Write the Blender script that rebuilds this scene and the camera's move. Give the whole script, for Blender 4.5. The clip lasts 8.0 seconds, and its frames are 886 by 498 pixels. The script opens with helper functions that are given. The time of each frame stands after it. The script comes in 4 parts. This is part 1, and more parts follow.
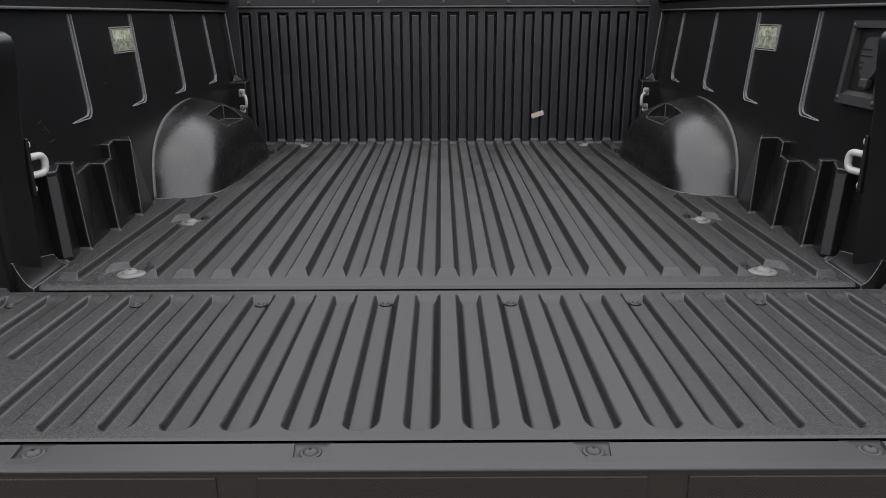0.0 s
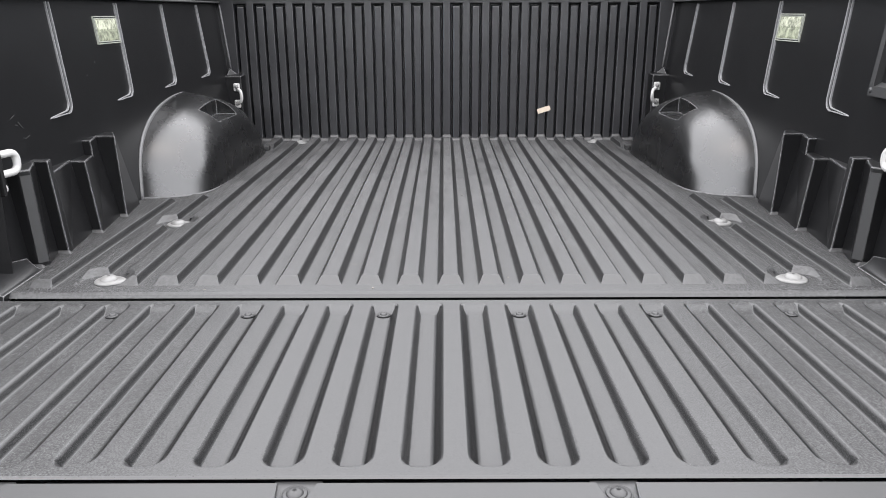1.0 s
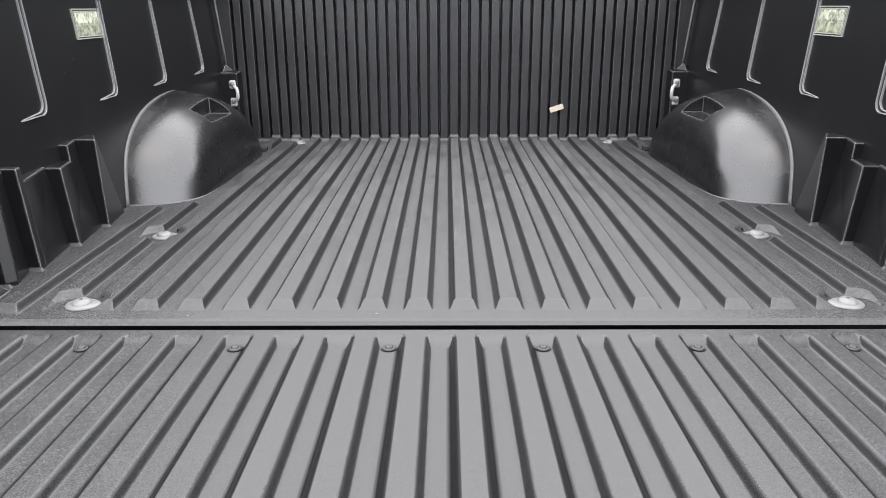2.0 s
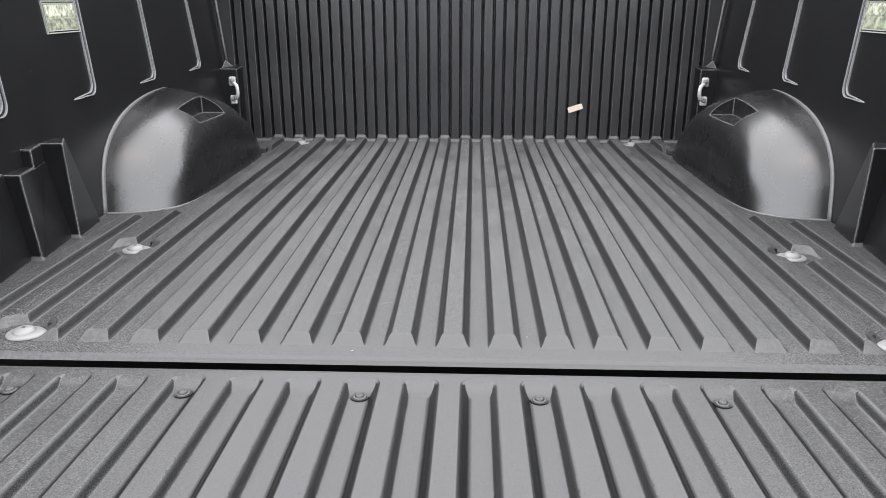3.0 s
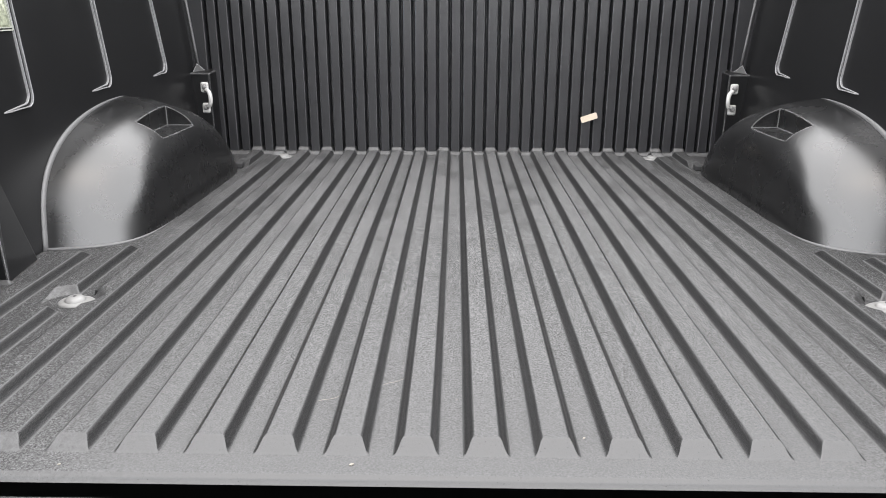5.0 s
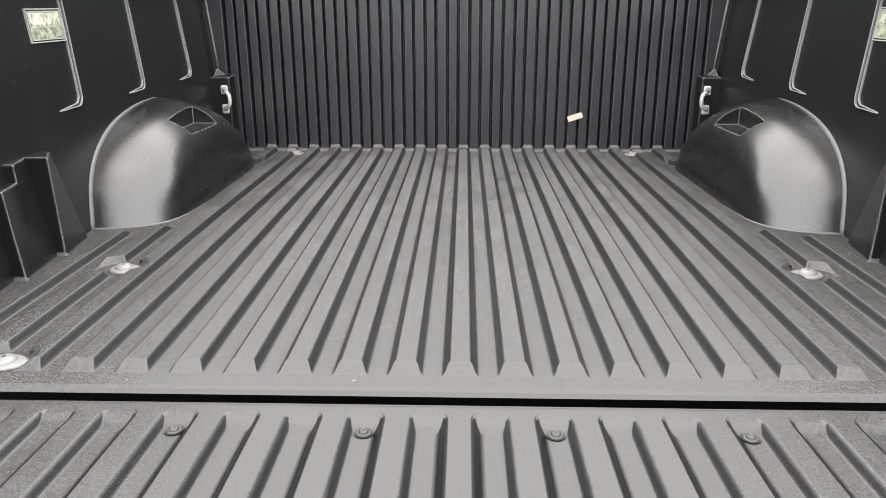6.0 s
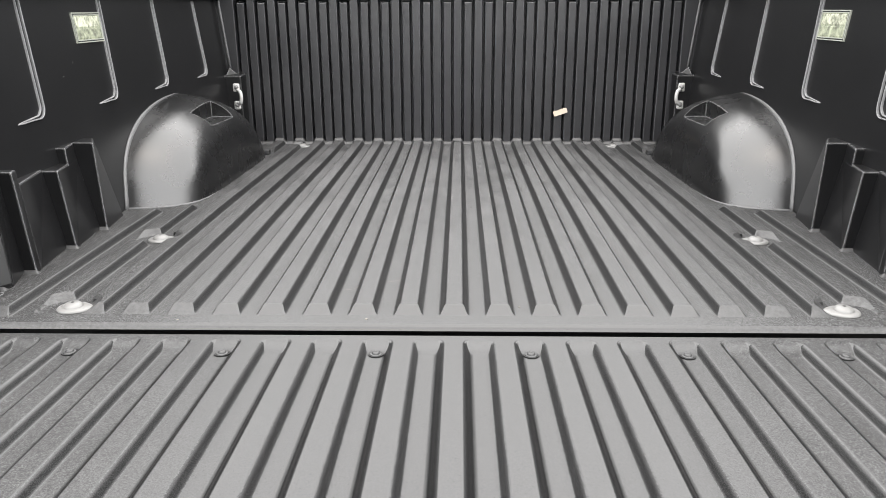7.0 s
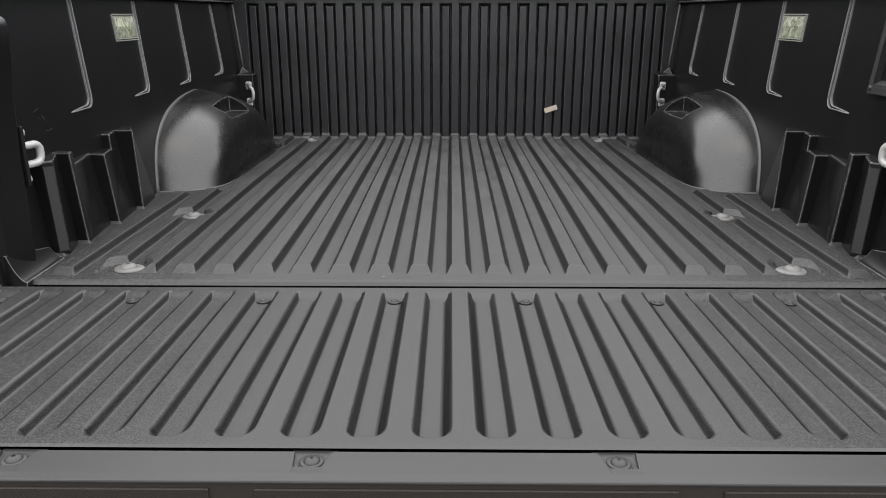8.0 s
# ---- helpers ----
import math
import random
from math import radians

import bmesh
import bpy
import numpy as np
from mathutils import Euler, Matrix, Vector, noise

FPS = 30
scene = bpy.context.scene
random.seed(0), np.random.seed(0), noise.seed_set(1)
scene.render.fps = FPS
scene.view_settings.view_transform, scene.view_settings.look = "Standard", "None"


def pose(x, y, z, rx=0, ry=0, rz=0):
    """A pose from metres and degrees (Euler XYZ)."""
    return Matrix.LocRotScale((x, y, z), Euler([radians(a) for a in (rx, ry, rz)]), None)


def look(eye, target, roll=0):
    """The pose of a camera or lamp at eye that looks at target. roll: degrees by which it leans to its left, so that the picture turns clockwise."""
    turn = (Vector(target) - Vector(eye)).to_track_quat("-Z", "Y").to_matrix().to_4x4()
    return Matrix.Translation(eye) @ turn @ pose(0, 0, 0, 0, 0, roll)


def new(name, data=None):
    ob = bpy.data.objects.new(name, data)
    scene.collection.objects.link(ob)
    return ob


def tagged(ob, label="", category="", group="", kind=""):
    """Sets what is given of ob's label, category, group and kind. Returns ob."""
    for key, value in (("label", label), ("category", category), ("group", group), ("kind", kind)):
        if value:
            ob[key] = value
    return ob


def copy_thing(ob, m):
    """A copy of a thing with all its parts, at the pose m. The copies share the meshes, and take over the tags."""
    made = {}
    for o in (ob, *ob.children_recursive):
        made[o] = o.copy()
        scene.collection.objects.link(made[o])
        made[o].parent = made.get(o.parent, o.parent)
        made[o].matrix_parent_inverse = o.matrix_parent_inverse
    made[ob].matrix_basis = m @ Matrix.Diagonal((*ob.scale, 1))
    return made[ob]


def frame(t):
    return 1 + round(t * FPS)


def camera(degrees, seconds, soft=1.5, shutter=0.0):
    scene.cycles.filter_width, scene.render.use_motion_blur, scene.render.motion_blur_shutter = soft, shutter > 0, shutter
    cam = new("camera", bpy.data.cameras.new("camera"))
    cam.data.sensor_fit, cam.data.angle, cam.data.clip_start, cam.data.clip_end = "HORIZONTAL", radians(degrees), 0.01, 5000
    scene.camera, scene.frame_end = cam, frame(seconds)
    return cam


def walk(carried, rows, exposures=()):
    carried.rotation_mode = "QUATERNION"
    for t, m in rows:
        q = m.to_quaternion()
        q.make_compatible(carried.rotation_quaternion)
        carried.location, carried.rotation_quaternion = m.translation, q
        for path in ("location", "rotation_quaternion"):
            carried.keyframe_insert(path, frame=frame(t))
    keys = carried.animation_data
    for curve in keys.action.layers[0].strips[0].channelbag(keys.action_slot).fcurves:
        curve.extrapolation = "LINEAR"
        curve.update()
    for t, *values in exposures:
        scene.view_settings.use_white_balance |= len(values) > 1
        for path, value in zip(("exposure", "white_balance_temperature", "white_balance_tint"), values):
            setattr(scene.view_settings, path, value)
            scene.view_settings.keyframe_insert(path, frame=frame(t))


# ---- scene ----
cam = camera(61.5, 8.0, soft=0.6)
PATH = [
    (0, (-0.01, -0.027, 0.456), (-0.007, 1.882, -0.142), -0.2),
    (0.5, (-0.001, -0.002, 0.446), (-0.008, 1.906, -0.156), -0.4),
    (1, (-0.011, 0.074, 0.44), (-0.014, 1.979, -0.167), -0.2),
    (1.5, (-0.027, 0.149, 0.436), (-0.024, 2.052, -0.178), -0.1),
    (1.7, (-0.033, 0.173, 0.436), (-0.031, 2.075, -0.181), -0.1),
    (2.8, (0.021, 0.345, 0.435), (-0.051, 2.241, -0.197), -0.3),
    (3, (0.024, 0.369, 0.435), (-0.053, 2.263, -0.202), -0.1),
    (3.5, (0.015, 0.452, 0.435), (-0.065, 2.344, -0.209), -0.2),
    (4, (-0.01, 0.553, 0.435), (-0.071, 2.444, -0.214), -0.1),
    (4.5, (-0.022, 0.628, 0.429), (-0.066, 2.519, -0.221), -0.0),
    (4.7, (-0.034, 0.643, 0.421), (-0.065, 2.536, -0.223), 0.1),
    (5.8, (-0.008, 0.485, 0.436), (-0.058, 2.384, -0.189), 0.0),
    (6, (0.003, 0.426, 0.439), (-0.052, 2.325, -0.185), -0.1),
    (6.5, (0.021, 0.303, 0.435), (-0.037, 2.204, -0.183), -0.2),
    (7, (0.007, 0.224, 0.438), (-0.036, 2.127, -0.176), -0.2),
    (7.5, (-0.009, 0.123, 0.433), (-0.036, 2.029, -0.171), -0.2),
    (8, (-0.015, 0.031, 0.432), (-0.035, 1.938, -0.169), -0.0),
]
walk(cam, [(t, look(eye, target, roll)) for t, eye, target, roll in PATH],
     exposures=[(0, 0.76, 6505, 12), (0.3, 2.1, 6495, 12), (1.0, 2.12, 6485, 12), (3.1, 2.1, 6465, 12), (3.5, 2.3, 6515, 12), (4.5, 2.28, 6550, 11.5), (6.0, 2.31, 6740, 10),
                (7.7, 2.32, 6745, 10), (7.85, 1.9, 6700, 10), (8.0, 1.2, 6650, 10.5)])

# ---- daylight: soft light from behind the open tailgate ----
world = bpy.data.worlds.new("sky")
scene.world = world
world.use_nodes = True
wn, wl = world.node_tree.nodes, world.node_tree.links
sky = wn.new("ShaderNodeTexSky")
sky.sky_type, sky.sun_disc = "NISHITA", False
sky.sun_elevation, sky.sun_rotation = radians(80), radians(180)
wl.new(sky.outputs[0], wn["Background"].inputs[0])
wn["Background"].inputs[1].default_value = 0.05
sun_data = bpy.data.lights.new("sun", "SUN")
sun_data.energy, sun_data.angle, sun_data.color = 3.55, radians(155), (1.0, 0.985, 0.945)
sun = new("sun", sun_data)
sun.matrix_world = look((0, -1.9, 10.7), (0, 0, 0))


# ---- materials ----
def nodes_of(name):
    m = bpy.data.materials.new(name)
    m.use_nodes = True
    return m, m.node_tree.nodes, m.node_tree.links, m.node_tree.nodes["Principled BSDF"]


def composite(name, lo, hi, rough, grain, bump, stain=0.0, stained=None, worn=None):
    """Moulded black composite: fine stipple, cloudy dust, a few stains."""
    m, n, l, b = nodes_of(name)
    tc = n.new("ShaderNodeTexCoord")
    fine = n.new("ShaderNodeTexNoise")
    fine.inputs["Scale"].default_value, fine.inputs["Detail"].default_value, fine.inputs["Roughness"].default_value = grain, 3, 0.85
    big = n.new("ShaderNodeTexNoise")
    big.inputs["Scale"].default_value, big.inputs["Detail"].default_value, big.inputs["Roughness"].default_value = 9.0, 8, 0.62
    turn = n.new("ShaderNodeMapping")
    turn.inputs["Location"].default_value, turn.inputs["Rotation"].default_value = (0.137, 0.291, 0.0713), (0.6, 0.45, 0.3)
    l.new(tc.outputs["Object"], turn.inputs["Vector"])
    for t in (fine, big):
        l.new(turn.outputs[0], t.inputs["Vector"])
    mix = n.new("ShaderNodeMath")
    mix.operation = "MULTIPLY_ADD"
    l.new(fine.outputs["Fac"], mix.inputs[0])
    mix.inputs[1].default_value = 2.4
    centred = n.new("ShaderNodeMath")
    centred.operation = "SUBTRACT"
    l.new(big.outputs["Fac"], centred.inputs[0])
    centred.inputs[1].default_value = 0.5
    scaled = n.new("ShaderNodeMath")
    scaled.operation = "MULTIPLY"
    l.new(centred.outputs[0], scaled.inputs[0])
    scaled.inputs[1].default_value = 0.3 + stain
    if stained:
        sep = n.new("ShaderNodeSeparateXYZ")
        l.new(tc.outputs["Object"], sep.inputs[0])
        area = n.new("ShaderNodeMapRange")
        area.inputs["From Min"].default_value, area.inputs["From Max"].default_value = stained
        area.inputs["To Min"].default_value, area.inputs["To Max"].default_value = 0.3, 0.3 + stain
        l.new(sep.outputs["Y"], area.inputs["Value"])
        l.new(area.outputs[0], scaled.inputs[1])
        darker = n.new("ShaderNodeMath")
        darker.operation = "MINIMUM"
        l.new(scaled.outputs[0], darker.inputs[0])
        darker.inputs[1].default_value = 0.015
        scaled = darker
    mid = n.new("ShaderNodeMath")
    mid.operation = "SUBTRACT"
    l.new(mix.outputs[0], mid.inputs[0])
    mid.inputs[1].default_value = 0.655
    l.new(scaled.outputs[0], mix.inputs[2])
    ramp = n.new("ShaderNodeValToRGB")
    ramp.color_ramp.elements[0].position, ramp.color_ramp.elements[1].position = 0.38, 0.71
    ramp.color_ramp.elements[0].color, ramp.color_ramp.elements[1].color = (*lo, 1), (*hi, 1)
    last = mid.outputs[0]
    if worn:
        # grain is weakest at the start of each way; towards its end it strengthens and darkens
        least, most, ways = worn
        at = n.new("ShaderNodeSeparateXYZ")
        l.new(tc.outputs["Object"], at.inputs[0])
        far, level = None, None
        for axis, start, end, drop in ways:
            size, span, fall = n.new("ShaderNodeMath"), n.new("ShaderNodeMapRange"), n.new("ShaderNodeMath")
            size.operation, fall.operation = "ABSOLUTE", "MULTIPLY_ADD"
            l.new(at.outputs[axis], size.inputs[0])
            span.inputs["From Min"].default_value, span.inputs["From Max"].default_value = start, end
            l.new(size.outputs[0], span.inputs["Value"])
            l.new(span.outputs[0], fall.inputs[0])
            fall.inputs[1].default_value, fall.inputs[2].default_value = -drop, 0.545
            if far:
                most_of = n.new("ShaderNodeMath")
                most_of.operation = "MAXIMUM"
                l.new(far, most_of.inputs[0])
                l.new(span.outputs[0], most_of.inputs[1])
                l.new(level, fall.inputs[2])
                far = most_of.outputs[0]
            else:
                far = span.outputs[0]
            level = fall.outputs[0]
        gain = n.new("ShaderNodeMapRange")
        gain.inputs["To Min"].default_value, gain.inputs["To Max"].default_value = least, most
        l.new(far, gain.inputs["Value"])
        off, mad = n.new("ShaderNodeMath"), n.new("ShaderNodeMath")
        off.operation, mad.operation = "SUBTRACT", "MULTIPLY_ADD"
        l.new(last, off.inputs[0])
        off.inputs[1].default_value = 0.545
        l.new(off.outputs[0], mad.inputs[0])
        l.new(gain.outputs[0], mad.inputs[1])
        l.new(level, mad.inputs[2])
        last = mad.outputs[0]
    l.new(last, ramp.inputs[0])
    l.new(ramp.outputs[0], b.inputs["Base Color"])
    b.inputs["IOR"].default_value = 1.58
    smudge = n.new("ShaderNodeMapRange")
    smudge.inputs["From Min"].default_value, smudge.inputs["From Max"].default_value = 0.35, 0.65
    smudge.inputs["To Min"].default_value, smudge.inputs["To Max"].default_value = 0.93 * rough, 1.08 * rough
    l.new(big.outputs["Fac"], smudge.inputs["Value"])
    l.new(smudge.outputs[0], b.inputs["Roughness"])
    bp = n.new("ShaderNodeBump")
    bp.inputs["Strength"].default_value, bp.inputs["Distance"].default_value = bump, 0.0012
    l.new(fine.outputs["Fac"], bp.inputs["Height"])
    l.new(bp.outputs[0], b.inputs["Normal"])
    return m


def plain(name, color, rough=0.5, metal=0.0, vary=0.15, scale=60.0, bump=0.1):
    m, n, l, b = nodes_of(name)
    tc = n.new("ShaderNodeTexCoord")
    t = n.new("ShaderNodeTexNoise")
    t.inputs["Scale"].default_value, t.inputs["Detail"].default_value = scale, 4
    l.new(tc.outputs["Object"], t.inputs["Vector"])
    ramp = n.new("ShaderNodeValToRGB")
    ramp.color_ramp.elements[0].color = (*[c * (1 - vary) for c in color], 1)
    ramp.color_ramp.elements[1].color = (*[min(1, c * (1 + vary)) for c in color], 1)
    l.new(t.outputs["Fac"], ramp.inputs[0])
    l.new(ramp.outputs[0], b.inputs["Base Color"])
    b.inputs["Roughness"].default_value, b.inputs["Metallic"].default_value = rough, metal
    bp = n.new("ShaderNodeBump")
    bp.inputs["Strength"].default_value, bp.inputs["Distance"].default_value = bump, 0.0005
    l.new(t.outputs["Fac"], bp.inputs["Height"])
    l.new(bp.outputs[0], b.inputs["Normal"])
    return m


def edge_wear_glint(m, radius, color, start=0.985, full=0.86):
    """Paler colour on the sharp edges: painted glints along with rubbed wear."""
    n, l = m.node_tree.nodes, m.node_tree.links
    b = n["Principled BSDF"]
    bev = n.new("ShaderNodeBevel")
    bev.samples, bev.inputs["Radius"].default_value = 4, radius
    geo = n.new("ShaderNodeNewGeometry")
    dot = n.new("ShaderNodeVectorMath")
    dot.operation = "DOT_PRODUCT"
    l.new(bev.outputs[0], dot.inputs[0])
    l.new(geo.outputs["Normal"], dot.inputs[1])
    rng = n.new("ShaderNodeMapRange")
    rng.inputs["From Min"].default_value, rng.inputs["From Max"].default_value = start, full
    l.new(dot.outputs["Value"], rng.inputs["Value"])
    mix = n.new("ShaderNodeMix")
    mix.data_type = "RGBA"
    l.new(rng.outputs[0], mix.inputs["Factor"])
    l.new(b.inputs["Base Color"].links[0].from_socket, mix.inputs["A"])
    mix.inputs["B"].default_value = (*color, 1)
    l.new(mix.outputs["Result"], b.inputs["Base Color"])


def dust_and_shade(m, clean_shade, mean, gloss, shine, scuff, reach, flecked, outer_dark):
    """Grey dust lies in the grain of the treads, ramps along the bed are rubbed smooth; by slope, steep flanks get
    dust-free plastic with painted shade, inward crests a painted glint (weight scuff).
    """
    n, l = m.node_tree.nodes, m.node_tree.links
    b = n["Principled BSDF"]
    geo = n.new("ShaderNodeNewGeometry")
    sep = n.new("ShaderNodeSeparateXYZ")
    l.new(geo.outputs["Normal"], sep.inputs[0])

    def calc(op, a, c=0.0, d=0.0):
        node = n.new("ShaderNodeMath")
        node.operation = op
        for i, v in enumerate((a, c, d)):
            if isinstance(v, float):
                node.inputs[i].default_value = v
            else:
                l.new(v, node.inputs[i])
        return node.outputs[0]

    def ranged(v, a, c, lo, hi):
        node = n.new("ShaderNodeMapRange")
        node.inputs["From Min"].default_value, node.inputs["From Max"].default_value = a, c
        node.inputs["To Min"].default_value, node.inputs["To Max"].default_value = lo, hi
        l.new(v, node.inputs["Value"])
        return node.outputs[0]

    def blend(f, a, c):
        node = n.new("ShaderNodeMix")
        node.data_type = "RGBA"
        l.new(f, node.inputs["Factor"])
        for key, v in (("A", a), ("B", c)):
            if isinstance(v, tuple):
                node.inputs[key].default_value = (*v, 1)
            else:
                l.new(v, node.inputs[key])
        return node.outputs["Result"]

    grain = n.new("ShaderNodeTexNoise")
    grain.inputs["Scale"].default_value, grain.inputs["Detail"].default_value, grain.inputs["Roughness"].default_value = 520.0, 3, 0.6
    crumb = n.new("ShaderNodeTexNoise")
    crumb.inputs["Scale"].default_value, crumb.inputs["Detail"].default_value = 420.0, 2
    tc = n.new("ShaderNodeTexCoord")
    flecks = n.new("ShaderNodeTexNoise")
    flecks.inputs["Scale"].default_value, flecks.inputs["Detail"].default_value, flecks.inputs["Roughness"].default_value = 820.0, 2, 0.7
    for t in (grain, crumb, flecks):
        l.new(tc.outputs["Object"], t.inputs["Vector"])
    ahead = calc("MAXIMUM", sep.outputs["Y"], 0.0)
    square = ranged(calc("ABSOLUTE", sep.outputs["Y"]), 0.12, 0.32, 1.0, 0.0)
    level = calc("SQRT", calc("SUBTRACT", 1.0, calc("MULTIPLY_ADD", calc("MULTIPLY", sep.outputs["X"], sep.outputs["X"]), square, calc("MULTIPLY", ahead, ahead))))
    # slope mask darkens steep flanks: lack of dust and painted shade together
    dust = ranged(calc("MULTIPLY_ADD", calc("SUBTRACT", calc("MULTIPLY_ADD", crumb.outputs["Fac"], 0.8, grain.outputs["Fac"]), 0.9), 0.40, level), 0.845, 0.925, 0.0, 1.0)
    smooth = ranged(sep.outputs["Z"], 0.88, 0.96, 0.12, 1.0)
    place = n.new("ShaderNodeSeparateXYZ")
    l.new(tc.outputs["Object"], place.inputs[0])
    mottle = n.new("ShaderNodeTexNoise")
    mottle.inputs["Scale"].default_value, mottle.inputs["Detail"].default_value, mottle.inputs["Roughness"].default_value = 140.0, 4, 0.78
    l.new(tc.outputs["Object"], mottle.inputs["Vector"])
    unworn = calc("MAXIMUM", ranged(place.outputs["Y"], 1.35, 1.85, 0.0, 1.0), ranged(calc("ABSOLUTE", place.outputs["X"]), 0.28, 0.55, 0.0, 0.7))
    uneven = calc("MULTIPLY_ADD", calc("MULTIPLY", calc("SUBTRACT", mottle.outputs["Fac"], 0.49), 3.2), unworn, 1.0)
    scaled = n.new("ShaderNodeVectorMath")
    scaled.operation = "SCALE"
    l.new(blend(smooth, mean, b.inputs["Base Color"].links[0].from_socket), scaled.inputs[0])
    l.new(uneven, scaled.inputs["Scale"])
    rubbed = scaled.outputs[0]
    matt = b.inputs["Roughness"].links[0].from_socket
    # inward crests painted pale as glints, outward edges dark as thin shade lines
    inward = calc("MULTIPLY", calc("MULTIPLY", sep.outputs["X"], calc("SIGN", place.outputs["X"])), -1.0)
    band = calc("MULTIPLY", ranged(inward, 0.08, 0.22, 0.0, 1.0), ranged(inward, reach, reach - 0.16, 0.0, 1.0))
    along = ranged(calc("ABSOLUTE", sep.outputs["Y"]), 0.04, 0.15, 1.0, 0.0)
    inner_glint = calc("MULTIPLY", calc("MULTIPLY", band, along), ranged(calc("ABSOLUTE", place.outputs["X"]), 0.12, 0.50, 0.1, scuff))
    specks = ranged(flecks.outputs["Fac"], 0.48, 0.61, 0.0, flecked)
    outer_shade = calc("MULTIPLY", ranged(inward, -0.08, -0.24, 0.0, outer_dark), along)
    dust = calc("MULTIPLY", dust, calc("SUBTRACT", 1.0, outer_shade))
    dusty = blend(outer_shade, blend(dust, blend(specks, clean_shade, mean), rubbed), clean_shade)
    l.new(blend(inner_glint, dusty, tuple(1.3 * c for c in mean)), b.inputs["Base Color"])
    grainy = calc("MULTIPLY", dust, smooth)
    l.new(calc("MULTIPLY_ADD", grainy, calc("SUBTRACT", matt, gloss), gloss), b.inputs["Roughness"])
    packed = ranged(smooth, 0.12, 1.0, 0.42, 0.2)
    l.new(calc("MULTIPLY_ADD", dust, calc("SUBTRACT", packed, shine), shine), b.inputs["Specular IOR Level"])
    b.inputs["IOR"].default_value = 1.5
    relief = b.inputs["Normal"].links[0].from_node
    l.new(ranged(grainy, 0.0, 1.0, 0.35, relief.inputs["Strength"].default_value), relief.inputs["Strength"])


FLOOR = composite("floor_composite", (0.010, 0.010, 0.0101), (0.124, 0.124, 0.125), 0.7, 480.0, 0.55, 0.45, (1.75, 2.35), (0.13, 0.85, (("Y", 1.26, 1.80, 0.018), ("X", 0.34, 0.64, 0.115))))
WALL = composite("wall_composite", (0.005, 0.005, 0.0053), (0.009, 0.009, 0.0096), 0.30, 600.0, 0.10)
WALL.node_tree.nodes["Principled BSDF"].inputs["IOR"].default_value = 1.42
# the wall plastic again, its gloss raised to make the wells look lit
WELL_LIT = composite("wheel_well_lit_composite", (0.004, 0.004, 0.0042), (0.007, 0.007, 0.0073), 0.27, 600.0, 0.05, 0.6)
WELL_LIT.node_tree.nodes["Principled BSDF"].inputs["IOR"].default_value = 1.70
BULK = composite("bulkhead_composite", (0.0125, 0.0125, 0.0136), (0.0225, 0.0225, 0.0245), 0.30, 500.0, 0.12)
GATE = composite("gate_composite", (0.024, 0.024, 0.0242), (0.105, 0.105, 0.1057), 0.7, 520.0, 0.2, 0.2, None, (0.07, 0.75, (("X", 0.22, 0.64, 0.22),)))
dust_and_shade(FLOOR, (0.004, 0.004, 0.0042), (0.042, 0.042, 0.0424), 0.32, 0.30, 0.75, 0.74, 0.85, 0.6)
dust_and_shade(GATE, (0.003, 0.003, 0.0031), (0.048, 0.048, 0.0484), 0.32, 0.18, 0.9, 0.77, 0.6, 0.9)
edge_wear_glint(BULK, 0.004, (0.17, 0.17, 0.175), 0.98, 0.88)
edge_wear_glint(WALL, 0.0028, (0.24, 0.24, 0.244), 0.98, 0.90)
edge_wear_glint(WELL_LIT, 0.005, (0.18, 0.18, 0.182), 0.97, 0.86)
TRIM = plain("trim_plastic", (0.031, 0.031, 0.0315), 0.45, 0, 0.06, 300.0)
# even pale grey of the double beads
BEAD_PALE = plain("bead_pale", (0.17, 0.17, 0.1735), 0.4, 0, 0.15, 160.0)
# pale greys that paint highlights on the arch rim, foot, rail lips and corners
LINE_GLINT = plain("line_glint", (0.085, 0.085, 0.0865), 0.5, 0, 0.15, 120.0)
RIM_GLINT = plain("rim_glint", (0.10, 0.10, 0.1015), 0.5, 0, 0.2, 120.0)
TRIMDARK = plain("outlet_plastic", (0.024, 0.024, 0.0245), 0.5, 0, 0.1, 260.0)
DARK = plain("dark_plastic", (0.006, 0.006, 0.0062), 0.4, 0, 0.2, 200.0)
# brown tint of these two plastics is ground reflection put into the colour
STEP = plain("step_plastic", (0.024, 0.0195, 0.0165), 0.5, 0, 0.15, 200.0)
GRIP = plain("dotted_grip", (0.022, 0.018, 0.0155), 0.5, 0, 0.15, 300.0)
g_n, g_l = GRIP.node_tree.nodes, GRIP.node_tree.links
g_tc, g_sep = g_n.new("ShaderNodeTexCoord"), g_n.new("ShaderNodeSeparateXYZ")
g_l.new(g_tc.outputs["Object"], g_sep.inputs[0])
g_dots = g_n.new("ShaderNodeMath")
g_dots.operation = "MULTIPLY"
for slot, axis in enumerate("XZ"):
    scaled, wave = g_n.new("ShaderNodeMath"), g_n.new("ShaderNodeMath")
    scaled.operation, wave.operation = "MULTIPLY", "SINE"
    scaled.inputs[1].default_value = 2 * math.pi / 0.0042
    g_l.new(g_sep.outputs[axis], scaled.inputs[0])
    g_l.new(scaled.outputs[0], wave.inputs[0])
    g_l.new(wave.outputs[0], g_dots.inputs[slot])
g_b = g_n.new("ShaderNodeBump")
g_b.inputs["Strength"].default_value, g_b.inputs["Distance"].default_value = 0.22, 0.0005
g_l.new(g_dots.outputs[0], g_b.inputs["Height"])
